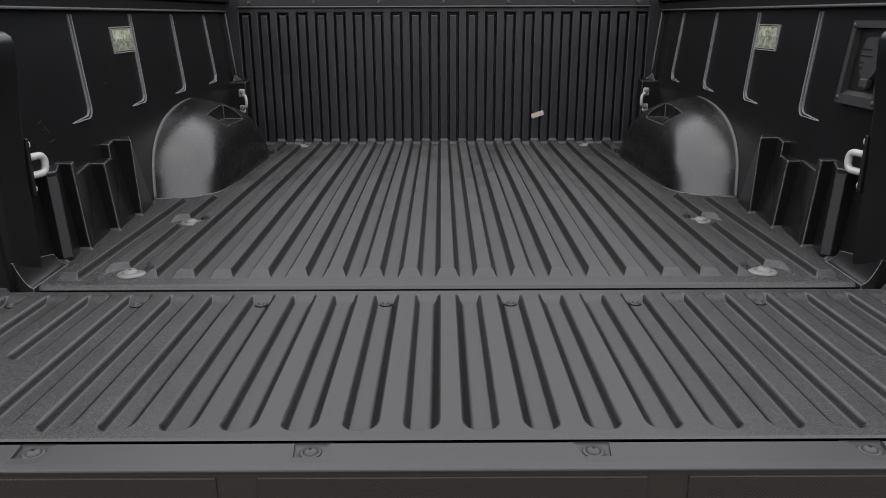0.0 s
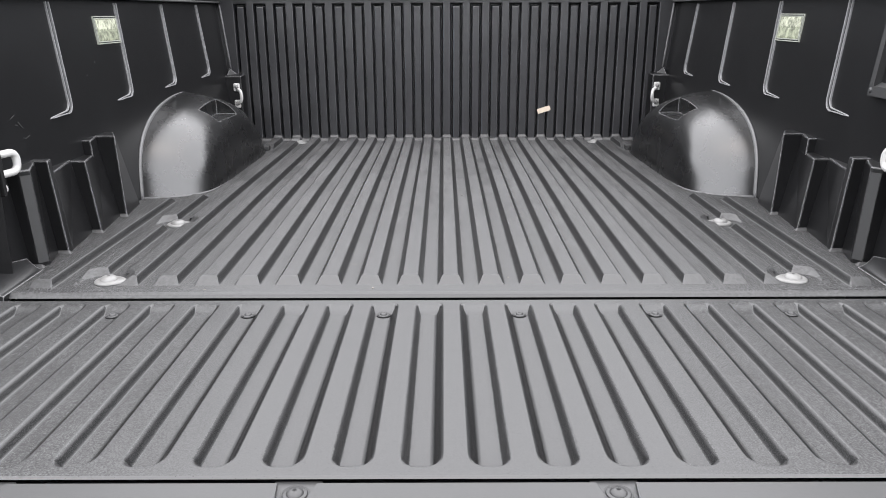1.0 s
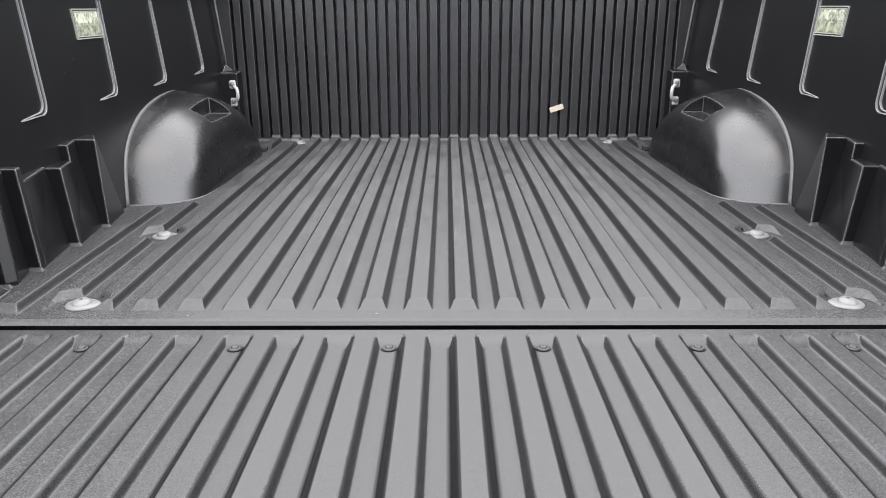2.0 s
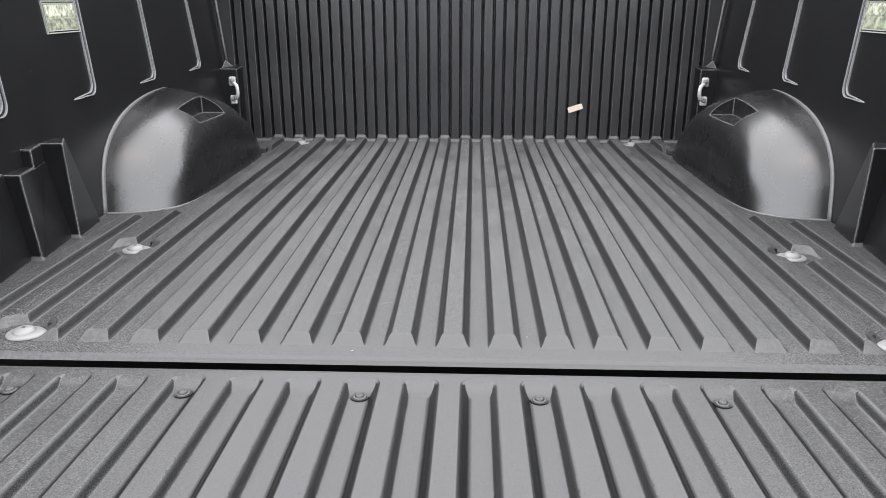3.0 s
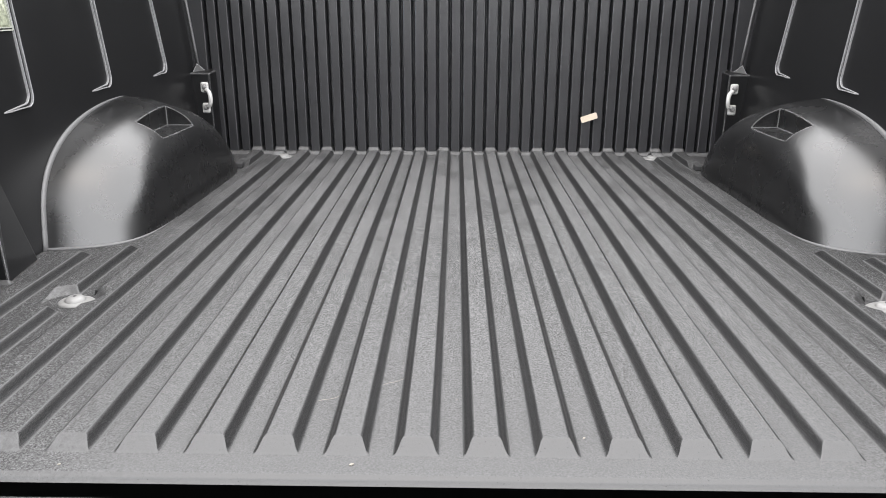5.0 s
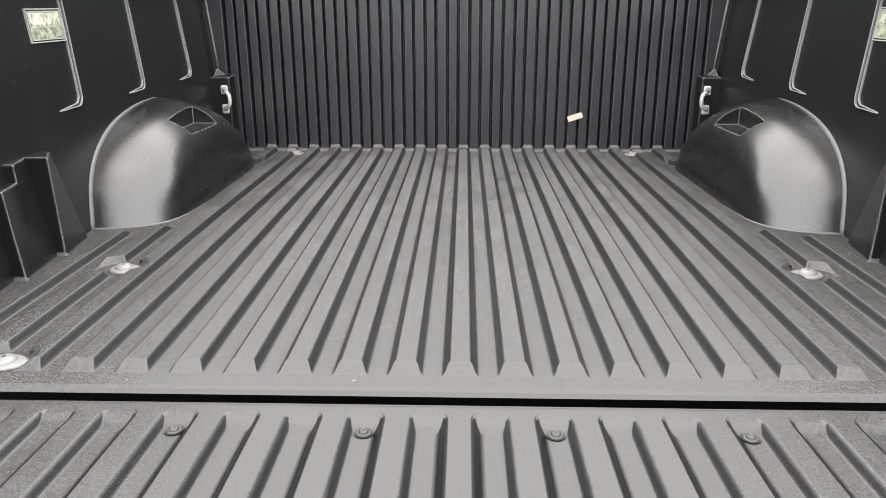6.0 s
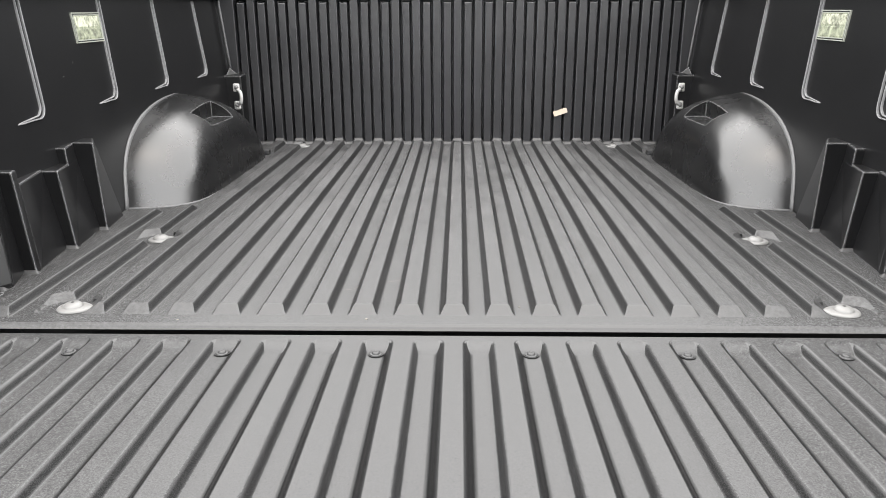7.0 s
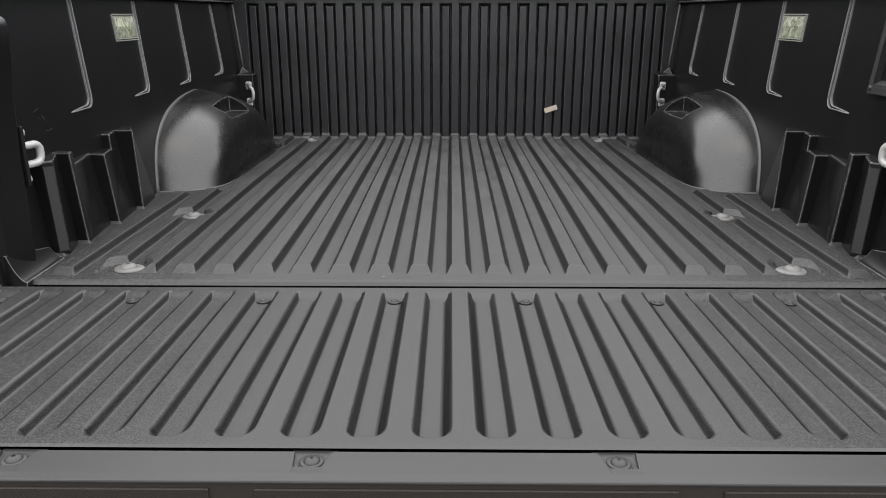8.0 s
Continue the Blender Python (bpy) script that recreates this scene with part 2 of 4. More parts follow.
g_l.new(g_b.outputs[0], g_n["Principled BSDF"].inputs["Normal"])
ZINC = plain("zinc_steel", (0.15, 0.149, 0.145), 0.40, 0.0, 0.12, 90.0)
HOOKM = plain("bright_zinc", (0.42, 0.415, 0.405), 0.38, 0.1, 0.1, 90.0)
BLACKSTEEL = plain("black_screw", (0.035, 0.035, 0.036), 0.45, 0.0, 0.2, 150.0)
GRITM = plain("pale_grit", (0.16, 0.15, 0.13), 0.8, 0, 0.2, 200.0)
PAPER = plain("cream_label", (0.47, 0.40, 0.32), 0.7, 0, 0.06, 80.0)
ASPHALT = plain("asphalt", (0.05, 0.05, 0.05), 0.9, 0, 0.4, 30.0, 0.6)
BLOCKER = plain("dark_blocker", (0.06, 0.056, 0.053), 0.9, 0, 0.25, 8.0, 0.4)
PAINT = plain("dark_truck_paint", (0.03, 0.032, 0.036), 0.25, 0.0, 0.05, 20.0, 0.0)


# ---- mesh helpers ----
def link_mesh(name, verts, faces, material, parent=None, label="", smooth=True):
    me = bpy.data.meshes.new(name)
    me.from_pydata([tuple(map(float, v)) for v in verts], [], [tuple(map(int, f)) for f in faces])
    me.materials.append(material)
    if smooth:
        me.shade_smooth()
    ob = new(name, me)
    if parent:
        ob.parent = parent
    if label:
        ob["label"] = label
    return ob


def part(name, bm, material, parent=None, label="", smooth=False):
    me = bpy.data.meshes.new(name)
    bmesh.ops.recalc_face_normals(bm, faces=bm.faces)
    bm.to_mesh(me)
    bm.free()
    me.materials.append(material)
    if smooth:
        me.shade_smooth()
    ob = new(name, me)
    if parent:
        ob.parent = parent
    if label:
        ob["label"] = label
    return ob


def box(bm, lo, hi, bevel=0.0, seg=2):
    made = bmesh.ops.create_cube(bm, size=1)
    c = [(a + b) / 2 for a, b in zip(lo, hi)]
    s = [abs(b - a) for a, b in zip(lo, hi)]
    for v in made["verts"]:
        v.co = Vector([v.co[i] * s[i] + c[i] for i in range(3)])
    if bevel:
        edges = list({e for v in made["verts"] for e in v.link_edges})
        bmesh.ops.bevel(bm, geom=edges, offset=bevel, segments=seg, profile=0.5, affect="EDGES")
    return bm


def box_part(name, lo, hi, material, parent=None, label="", bevel=0.003, seg=2):
    return part(name, box(bmesh.new(), lo, hi, bevel, seg), material, parent, label)


def lathe(bm, profile, seg=24, m=Matrix()):
    """Turn (radius, height) pairs round z."""
    rings = []
    for r, z in profile:
        if r < 1e-6:
            rings.append([bm.verts.new(m @ Vector((0, 0, z)))])
        else:
            rings.append([bm.verts.new(m @ Vector((r * math.cos(a), r * math.sin(a), z)))
                          for a in [2 * math.pi * i / seg for i in range(seg)]])
    for a, b in zip(rings, rings[1:]):
        for i in range(seg):
            j = (i + 1) % seg
            f = [a[i % len(a)], a[j % len(a)], b[j % len(b)], b[i % len(b)]]
            f = list(dict.fromkeys(f))
            if len(f) > 2:
                bm.faces.new(f)
    return bm


def sweep(bm, path, section, ups=None, thin=0):
    """Carry a closed section (list of (side, up)) along a path of points; up vectors per point. thin: how many last points taper off."""
    rings = []
    n = len(path)
    for i, p in enumerate(path):
        p = Vector(p)
        t = (Vector(path[min(i + 1, n - 1)]) - Vector(path[max(i - 1, 0)])).normalized()
        up = Vector(ups[i] if ups else (0, 0, 1))
        side = t.cross(up).normalized()
        up = side.cross(t).normalized()
        f = min(1.0, (n - i) / (thin + 1))
        rings.append([bm.verts.new(p + f * (side * s + up * u)) for s, u in section])
    k = len(section)
    for a, b in zip(rings, rings[1:]):
        for i in range(k):
            bm.faces.new((a[i], a[(i + 1) % k], b[(i + 1) % k], b[i]))
    bm.faces.new(rings[0])
    bm.faces.new(list(reversed(rings[-1])))
    return bm


def grid_mesh(name, us, vs, fn, material, parent=None, label="", flip=False):
    """One sheet over us x vs; fn gives the point."""
    verts = [fn(u, v) for v in vs for u in us]
    w = len(us)
    faces = []
    for j in range(len(vs) - 1):
        for i in range(w - 1):
            f = (j * w + i, j * w + i + 1, (j + 1) * w + i + 1, (j + 1) * w + i)
            faces.append(f[::-1] if flip else f)
    return link_mesh(name, verts, faces, material, parent, label)


def smooth01(t):
    t = min(1.0, max(0.0, t))
    return t * t * (3 - 2 * t)


def spread(a, b, step):
    n = max(1, round(abs(b - a) / step))
    return [a + (b - a) * i / n for i in range(n)]


# ---- the plan of the bed (metres) ----
PITCH = 0.0688
RIB_H = 0.013
REAR, FRONT = 1.2205, 2.806
RAIL_Z = 0.472
TOP_Z = 0.535
BOLTS = [(sx * x, y) for x, y in ((0.586, 1.275), (0.588, 1.632), (0.530, 2.752)) for sx in (-1, 1)]


def wall_x(z):
    return 0.760 + 0.1 * z


# ---- ground and the truck's outside ----
ground = grid_mesh("ground", [-300, -20, -4, 4, 20, 300], [-300, -20, -4, 4, 20, 300], lambda u, v: (u, v, -0.86), ASPHALT)
tagged(ground, "dark asphalt ground below the truck", "ground", kind="structure")


# ---- unseen plain walls either side and behind, added to block low sky light ----
for name, lo, hi in (("light_block_left", (-2.75, 0.5, -0.86), (-2.5, 6.0, 1.1)), ("light_block_right", (2.5, 0.5, -0.86), (2.75, 6.0, 1.1)),
                     ("light_block_rear", (-9.0, -6.3, -0.86), (9.0, -6.0, 1.5))):
    w = box_part(name, lo, hi, BLOCKER, None, "", 0.0)
    tagged(w, "unseen plain dark wall added to block light round the truck", "wall", kind="structure")


# ---- the cab ahead of the bed: out of view, added to block the sky ahead ----
cab = new("truck_cab")
cab.location = (0, 3.6, 0)
bm = bmesh.new()
outline = [(-0.70, -0.45), (-0.70, 0.50), (-0.62, 1.02), (-0.45, 1.10), (0.75, 1.10), (0.95, 1.0), (1.5, 0.45), (1.5, -0.45)]
sides = [[bm.verts.new((x * (0.80 if z > 0.9 else 0.93), y, z)) for y, z in outline] for x in (-1, 1)]
for i in range(len(outline)):
    j = (i + 1) % len(outline)
    bm.faces.new((sides[0][i], sides[0][j], sides[1][j], sides[1][i]))
bm.faces.new(sides[0])
bm.faces.new(sides[1])
bmesh.ops.bevel(bm, geom=list(bm.edges), offset=0.03, segments=3, profile=0.5, affect="EDGES")
part("cab_body", bm, PAINT, cab)
box_part("rear_window", (-0.62, -0.715, 0.62), (0.62, -0.66, 0.94), DARK, cab, "dark rear window", 0.02)
tagged(cab, "dark painted truck cab ahead of the bed", "truck cab")


# ---- bed floor ----
def eased(x, w):
    """max(x, 0) with its corner rounded over 2 w."""
    return 0.0 if x < -w else x if x > w else (x + w) ** 2 / (4 * w)


def flank(d, a, b, wa, wb):
    """0 before a, 1 past b, with both corners rounded."""
    return (eased(d - a, wa) - eased(d - b, wb)) / (b - a)


def fall(y):
    """The floor falls a little towards the cab."""
    return 0.0105 * smooth01((y - 1.75) / 1.05)


def rib_profile(d):
    """Height across a rib, d from its axis: flat crown, rounded crest, steep flank, filleted foot."""
    return 1.0 - flank(d, 0.0144, 0.0204, 0.0029, 0.0032)


def rib_along(k, y):
    """Ramps at a rib's ends; the outer ribs stop at the wheel wells."""
    up = (y - (1.2555 if k < 10 else 1.24)) / 0.0155
    if k == 9:
        up = min(up, max((1.886 - y) / 0.018, (y - 2.618) / 0.050))
    if k == 10:
        up = min(up, (1.850 - y) / 0.018)
    return min(1.0, max(0.0, up))


def floor_h(x, y):
    k = round(x / PITCH)
    h = 0.0 if abs(k) > 10 else min(rib_profile(abs(x - k * PITCH)), rib_along(abs(k), y))
    for bx, by in BOLTS:
        sx = 1 if bx > 0 else -1
        wide, slope = (0.030, 0.014) if by < 2 else (0.021, 0.010)
        d = math.hypot((x - bx - sx * 0.010) / 1.2, y - by)
        h = min(h, smooth01((d - wide) / slope))
    z = RIB_H * h
    foot = smooth01((y - (FRONT - 0.014)) / 0.012)
    if foot > 0:
        z += 0.009 * foot
    lip = smooth01((REAR + 0.008 - y) / 0.008)
    return z - 0.004 * lip * lip - (0.005 if y < REAR else 0.0) - fall(y)


def floor_at(x, y):
    """The sheet narrows at its rear corners, beside the pillars."""
    lim = 0.730 + 0.045 * smooth01((y - 1.33) / 0.03)
    if abs(x) > 0.70:
        x = math.copysign(0.70 + (abs(x) - 0.70) * (lim - 0.70) / 0.075, x)
    return x, y, floor_h(x, y)


xs = []
for k in range(-11, 12):
    c = k * PITCH
    for o in [-0.0344, *[e * v for e in (-1, 1) for v in (0.0, 0.007, 0.0115, 0.0121, 0.0126, 0.0131, 0.0137, 0.0142, 0.0147, 0.0152, 0.0157, 0.0163, 0.0169, 0.0177, 0.0184, 0.0192, 0.0200, 0.0208, 0.0216, 0.0226, 0.0236, 0.0244, 0.028)]]:
        if abs(c + o) < 0.775:
            xs.append(c + o)
xs += [sx * (0.476 + 0.003 * i) for sx in (-1, 1) for i in range(66)]
xs = sorted({-0.775, 0.775, *[sx * v for sx in (-1, 1) for v in (0.724, 0.728, 0.736, 0.744, 0.752, 0.76, 0.768)], *[round(x, 5) for x in xs]})
ys = ([REAR - 0.0014, REAR - 0.0007] + spread(REAR, 1.232, 0.002) + spread(1.232, 1.25, 0.006) + spread(1.25, 1.276, 0.0014) + spread(1.276, 1.345, 0.0025) + spread(1.345, 1.585, 0.03)
      + spread(1.585, 1.69, 0.0025) + spread(1.69, 1.826, 0.045) + spread(1.826, 1.892, 0.0022) + spread(1.892, 2.63, 0.04) + spread(2.63, 2.665, 0.003) + spread(2.665, 2.70, 0.02) + spread(2.70, 2.79, 0.0025) + spread(2.79, 2.83, 0.0025) + [2.83])
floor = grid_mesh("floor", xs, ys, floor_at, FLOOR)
tagged(floor, "ribbed black composite pickup bed floor, dusty grey", "floor", kind="structure")
box_part("cross_member", (-0.745, REAR + 0.16, -0.12), (0.745, REAR + 0.22, -0.006), DARK, floor, "black cross member under the floor's rear edge", 0.004)
# unseen sill, added to keep light out of the gap above it
box_part("sill", (-0.80, 1.05, -0.15), (0.80, REAR + 0.22, -0.121), DARK, floor, "black sill below the tailgate's hinge line", 0.004)

# ---- bulkhead at the cab ----
GROOVE = (-0.0040, -0.0016, -0.0010, -0.0004, 0.0002, 0.0008, 0.0014, 0.0024, 0.0060, 0.0068, 0.0074, 0.0080, 0.0086, 0.0092, 0.0100, 0.0120)
BX = []
for k in range(-11, 11):
    c = (k + 0.5) * PITCH
    BX += [c + o for o in [-0.0344, 0.0, *[e * (0.0210 - q) for e in (-1, 1) for q in GROOVE]]]
BX = sorted({-0.84, 0.84, *[round(x, 5) for x in BX]})
BZ = sorted([-0.02, 0.0, 0.1, 0.2, 0.3, 0.4, 0.44, 0.48, 0.50, TOP_Z] + [0.468 - q for q in GROOVE])


def bulk(x, z):
    k = math.floor(x / PITCH)
    d = abs(x - (k + 0.5) * PITCH)
    q = min(0.0210 - d, 0.468 - z) if -11 <= k <= 10 else -1.0
    deep = 0.030 * flank(q, 0.0000, 0.0022, 0.0016, 0.0006) - 0.0265 * flank(q, 0.0062, 0.0084, 0.0006, 0.0016)
    return (x, FRONT + deep, z)


front = grid_mesh("wall_front", BX, BZ, bulk, BULK, flip=False)
tagged(front, "black composite front bulkhead with vertical recessed flutes", "wall", kind="structure")
box_part("outer_panel", (-0.84, FRONT + 0.064, -0.08), (0.84, FRONT + 0.085, TOP_Z), PAINT, front, "dark painted outer face")
path = [(x, FRONT - 0.017, 0.488) for x in (-0.745, 0.0, 0.745)]
part("rail_lip", sweep(bmesh.new(), path, [(0.0028 * math.cos(a), 0.0028 * math.sin(a)) for a in [math.pi / 4 * k for k in range(8)]]), LINE_GLINT, front, "thin rail lip painted pale as its highlight", smooth=True)
rail = box_part("rail", (-0.745, FRONT - 0.016, 0.489), (0.745, FRONT + 0.03, 0.53), DARK, front, "black rail along the top edge", 0.003)
for i in range(7):
    x = -0.70 + i * 1.4 / 6
    part("screw", lathe(bmesh.new(), [(0, 0.005), (0.005, 0.005), (0.007, 0.002), (0.007, 0)], 12, pose(x, FRONT - 0.016, 0.503, 90)), BLACKSTEEL, rail)


# ---- side walls ----
def side_wall(name, s):
    zs = [-0.02, 0.0, 0.05, 0.1, 0.15, 0.2, 0.25, 0.3, 0.35, 0.4, 0.45, RAIL_Z, 0.50, TOP_Z]
    yv = [1.19, 1.195, 1.2] + spread(1.21, FRONT + 0.03, 0.1) + [FRONT + 0.03]
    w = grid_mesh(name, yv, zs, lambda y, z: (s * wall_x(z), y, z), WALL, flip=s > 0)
    tagged(w, "black composite side wall of the pickup bed", "wall", kind="structure")
    box_part("outer_panel", (s * 0.86, 1.16, -0.25), (s * 0.89, 3.0, TOP_Z), PAINT, w, "dark painted outer side of the truck", 0.01)
    box_part("rail", (s * 0.79, 1.19, RAIL_Z + 0.002), (s * 0.86, FRONT + 0.03, 0.499), DARK, w, "black rail along the top of the wall", 0.003)
    path = [(s * 0.7885, y, RAIL_Z + 0.001) for y in (1.285, 1.6, 2.0, 2.4, FRONT - 0.002)]
    ring = [(0.0032 * math.cos(a), 0.0032 * math.sin(a)) for a in [math.pi / 4 * k for k in range(8)]]
    part("rail_lip", sweep(bmesh.new(), path, ring), LINE_GLINT, w, "thin rail lip painted pale as its highlight", smooth=True)
    box_part("rail_cap", (s * 0.775, 1.19, 0.503), (s * 0.86, FRONT + 0.03, 0.533), DARK, w, "black rail cap", 0.004)
    # J-shaped beads
    for yb, y_top in ((1.634, 1.640), (1.952, 1.963), (2.267, 2.269), (2.593, 2.580)):
        pts = [(y_top, 0.462)]
        for i in range(1, 10):
            f = i / 9
            pts.append((y_top + (yb - y_top) * f, 0.462 + (0.268 - 0.462) * f))
        for a in range(15, 91, 15):
            pts.append((yb - 0.022 + 0.022 * math.cos(radians(a)), 0.268 - 0.022 * math.sin(radians(a))))
        pts += [(yb - 0.045, 0.245), (yb - 0.07, 0.243), (yb - 0.088, 0.242)]
        path = [(s * (wall_x(z) - 0.0005), y, z) for y, z in pts]
        bm = bmesh.new()
        n = len(path)
        for off in (-0.0062, 0.0062):
            sec = [(off - 0.0015, -0.003), (off - 0.0012, 0.0028), (off - 0.0006, 0.0036), (off + 0.0006, 0.0036), (off + 0.0012, 0.0028), (off + 0.0015, -0.003)]
            k = len(bm.verts)
            sweep(bm, path, sec, [(-s, 0, 0.1)] * n)
            bm.verts.ensure_lookup_table()
            for i, p in enumerate(path):
                side = Vector((0, path[min(i + 1, n - 1)][2] - path[max(i - 1, 0)][2], path[max(i - 1, 0)][1] - path[min(i + 1, n - 1)][1])).normalized()
                f = {n - 1: 0.95, n - 2: 0.8, n - 3: 0.7, n - 4: 0.55, n - 5: 0.35, n - 6: 0.15}.get(i, 0.0)
                for v in bm.verts[k + i * 6:k + i * 6 + 6]:
                    rel = v.co - Vector(p)
                    across = rel.dot(side)
                    v.co -= side * f * (math.copysign(0.0062, across) if abs(across) > 0 else 0.0)
                    v.co.x += s * 0.0038 * max(0.0, f - 0.75) / 0.2
        part("bead", bm, BEAD_PALE, w, "double raised bead with pale grey crests")
    return w


left = side_wall("wall_left", -1)
side_wall("wall_right", 1)

# ---- wheel wells ----
def spow(v, e):
    return math.copysign(abs(v) ** e, v)


def cut(ob, lo, hi):
    """Cut a box out of a mesh object, in the object's own space."""
    bm = box(bmesh.new(), lo, hi)
    tool = part("cutter", bm, WALL)
    tool.parent = ob.parent
    mod = ob.modifiers.new("cut", "BOOLEAN")
    mod.operation, mod.solver, mod.object = "DIFFERENCE", "EXACT", tool
    bpy.context.view_layer.update()
    me = bpy.data.meshes.new_from_object(ob.evaluated_get(bpy.context.evaluated_depsgraph_get()))
    ob.modifiers.clear()
    ob.data = me
    bpy.data.objects.remove(tool)


def wheel_well(s):
    root = new("wheel_well")
    root.location = (s * 0.7, 2.2, 0)
    yc, zr = 2.30, 0.219
    nu, nv = 84, 46

    def at(th, ph):
        """th: round the arch from its rear foot; ph: inward from the wall."""
        up = max(0.0, math.sin(th))
        cp, sp = spow(math.cos(ph), 0.28), spow(math.sin(ph), 0.28)
        cp *= 1 - (0.125 + 0.075 * up) * sp ** 1.6
        if th < math.pi / 2:
            v = up ** 0.80
            y = yc - cp * (0.429 * math.cos(th) - 0.10 * v * (1 - v) ** 2)
        else:
            v = up ** 1.1
            y = yc + 0.354 * cp * abs(math.cos(th)) ** 1.2
        z = zr * v * cp
        return s * (wall_x(z) + 0.004 - (0.160 + 0.01 * z) * sp) - root.location.x, y - 2.2, z - 0.003 - fall(y) * (1 - v * cp)

    bm = bmesh.new()
    rings = []
    for ph in [math.pi / 2 * t ** 2.2 / (t ** 2.2 + (1 - t) ** 2.2) for t in [j / nv for j in range(nv)]]:
        rings.append([bm.verts.new(at(math.pi * i / nu, ph)) for i in range(nu + 1)])
    outer = [bm.verts.new((s * 0.84 - root.location.x, v.co.y, v.co.z)) for v in rings[0]]
    rings.insert(0, outer)
    tip = bm.verts.new(at(math.pi / 2, math.pi / 2 - 1e-6)[:1] + (yc - 2.2, -0.003 - fall(yc)))
    for a, b in zip(rings, rings[1:]):
        for i in range(nu):
            bm.faces.new((a[i], a[i + 1], b[i + 1], b[i]))
    for i in range(nu):
        bm.faces.new((rings[-1][i], rings[-1][i + 1], tip))
    bm.faces.new([r[0] for r in rings] + [tip] + [r[-1] for r in reversed(rings)])
    bm.faces.new(rings[0])
    bmesh.ops.remove_doubles(bm, verts=bm.verts, dist=1e-5)
    arch = part("arch", bm, WELL_LIT, root)
    cut(arch, (s * 0.50 - root.location.x, 2.148 - 2.2, 0.152), (s * 0.688 - root.location.x, 2.313 - 2.2, 0.40))
    arch.data.shade_smooth()
    arch.data.set_sharp_from_angle(angle=radians(40))
    bev = arch.modifiers.new("edges", "BEVEL")
    bev.width, bev.segments, bev.limit_method, bev.angle_limit = 0.0038, 2, "ANGLE", radians(50)
    path = []
    for i in range(nu + 1):
        x, y, z = at(math.pi * i / nu, 0)
        path.append((s * (wall_x(z) - 0.001) - root.location.x, (y - (yc - 2.2)) * 1.003 + yc - 2.2, z * 1.0 + 0.001))
    ring = [(0.0068 * math.cos(a), 0.0042 * math.sin(a)) for a in [2 * math.pi * k / 10 for k in range(10)]]
    part("rim", sweep(bmesh.new(), path[:46], ring, [(-s, 0, 0)] * 46, 20), RIM_GLINT, root, "arch rim at the wall, painted pale as its highlight", smooth=True)
    path = [at(0.0, math.pi / 2 * t ** 2.2 / (t ** 2.2 + (1 - t) ** 2.2)) for t in [j / 60 for j in range(47)]]
    path = [(x, y, 0.001 - fall(y + 2.2)) for x, y, z in path]
    ring = [(0.0042 * math.cos(a), 0.0035 * math.sin(a)) for a in [2 * math.pi * k / 8 for k in range(8)]]
    part("foot", sweep(bmesh.new(), path, ring, None, 26), LINE_GLINT, root, "arch foot at the floor, painted pale as its highlight", smooth=True)
    return tagged(root, "black moulded composite wheel well with a rectangular pocket", "wheel well", "wheel wells")


wheel_well(-1)
wheel_well(1)


# ---- stake ribs on the lower side walls ----
def wedge(name, s, y0, y1, z0, z1, b_in, b_far, t_in, t_far, material, parent, y1_top=None, c=0.0):
    """A rib whose inner face runs from (b_in at y0) back to (b_far at y1)."""
    bm = bmesh.new()
    yt = y1 if y1_top is None else y1_top
    nose = [(c, 0.0), (0.0, 1.2 * c)] if c else [(0.0, 0.0)]
    low = [(0.81, y0)] + [(b_in + i, y0 + j) for i, j in nose] + [(b_far, y1), (0.81, y1)]
    top = [(0.81, y0)] + [(t_in + i, y0 + j) for i, j in nose] + [(t_far, yt), (0.81, yt)]
    n = len(low)
    a = [bm.verts.new((s * x, y, z0)) for x, y in low]
    b = [bm.verts.new((s * x, y, z1)) for x, y in top]
    for i in range(n):
        j = (i + 1) % n
        bm.faces.new((a[i], a[j], b[j], b[i]))
    bm.faces.new(a)
    bm.faces.new(b)
    edges = [e for e in bm.edges if all(abs(v.co.x) < 0.79 for v in e.verts) or sum(v.co.z > z1 - 1e-4 for v in e.verts) == 2]
    bmesh.ops.bevel(bm, geom=edges, offset=0.0032, segments=2, profile=0.5, affect="EDGES")
    return part(name, bm, material, parent)


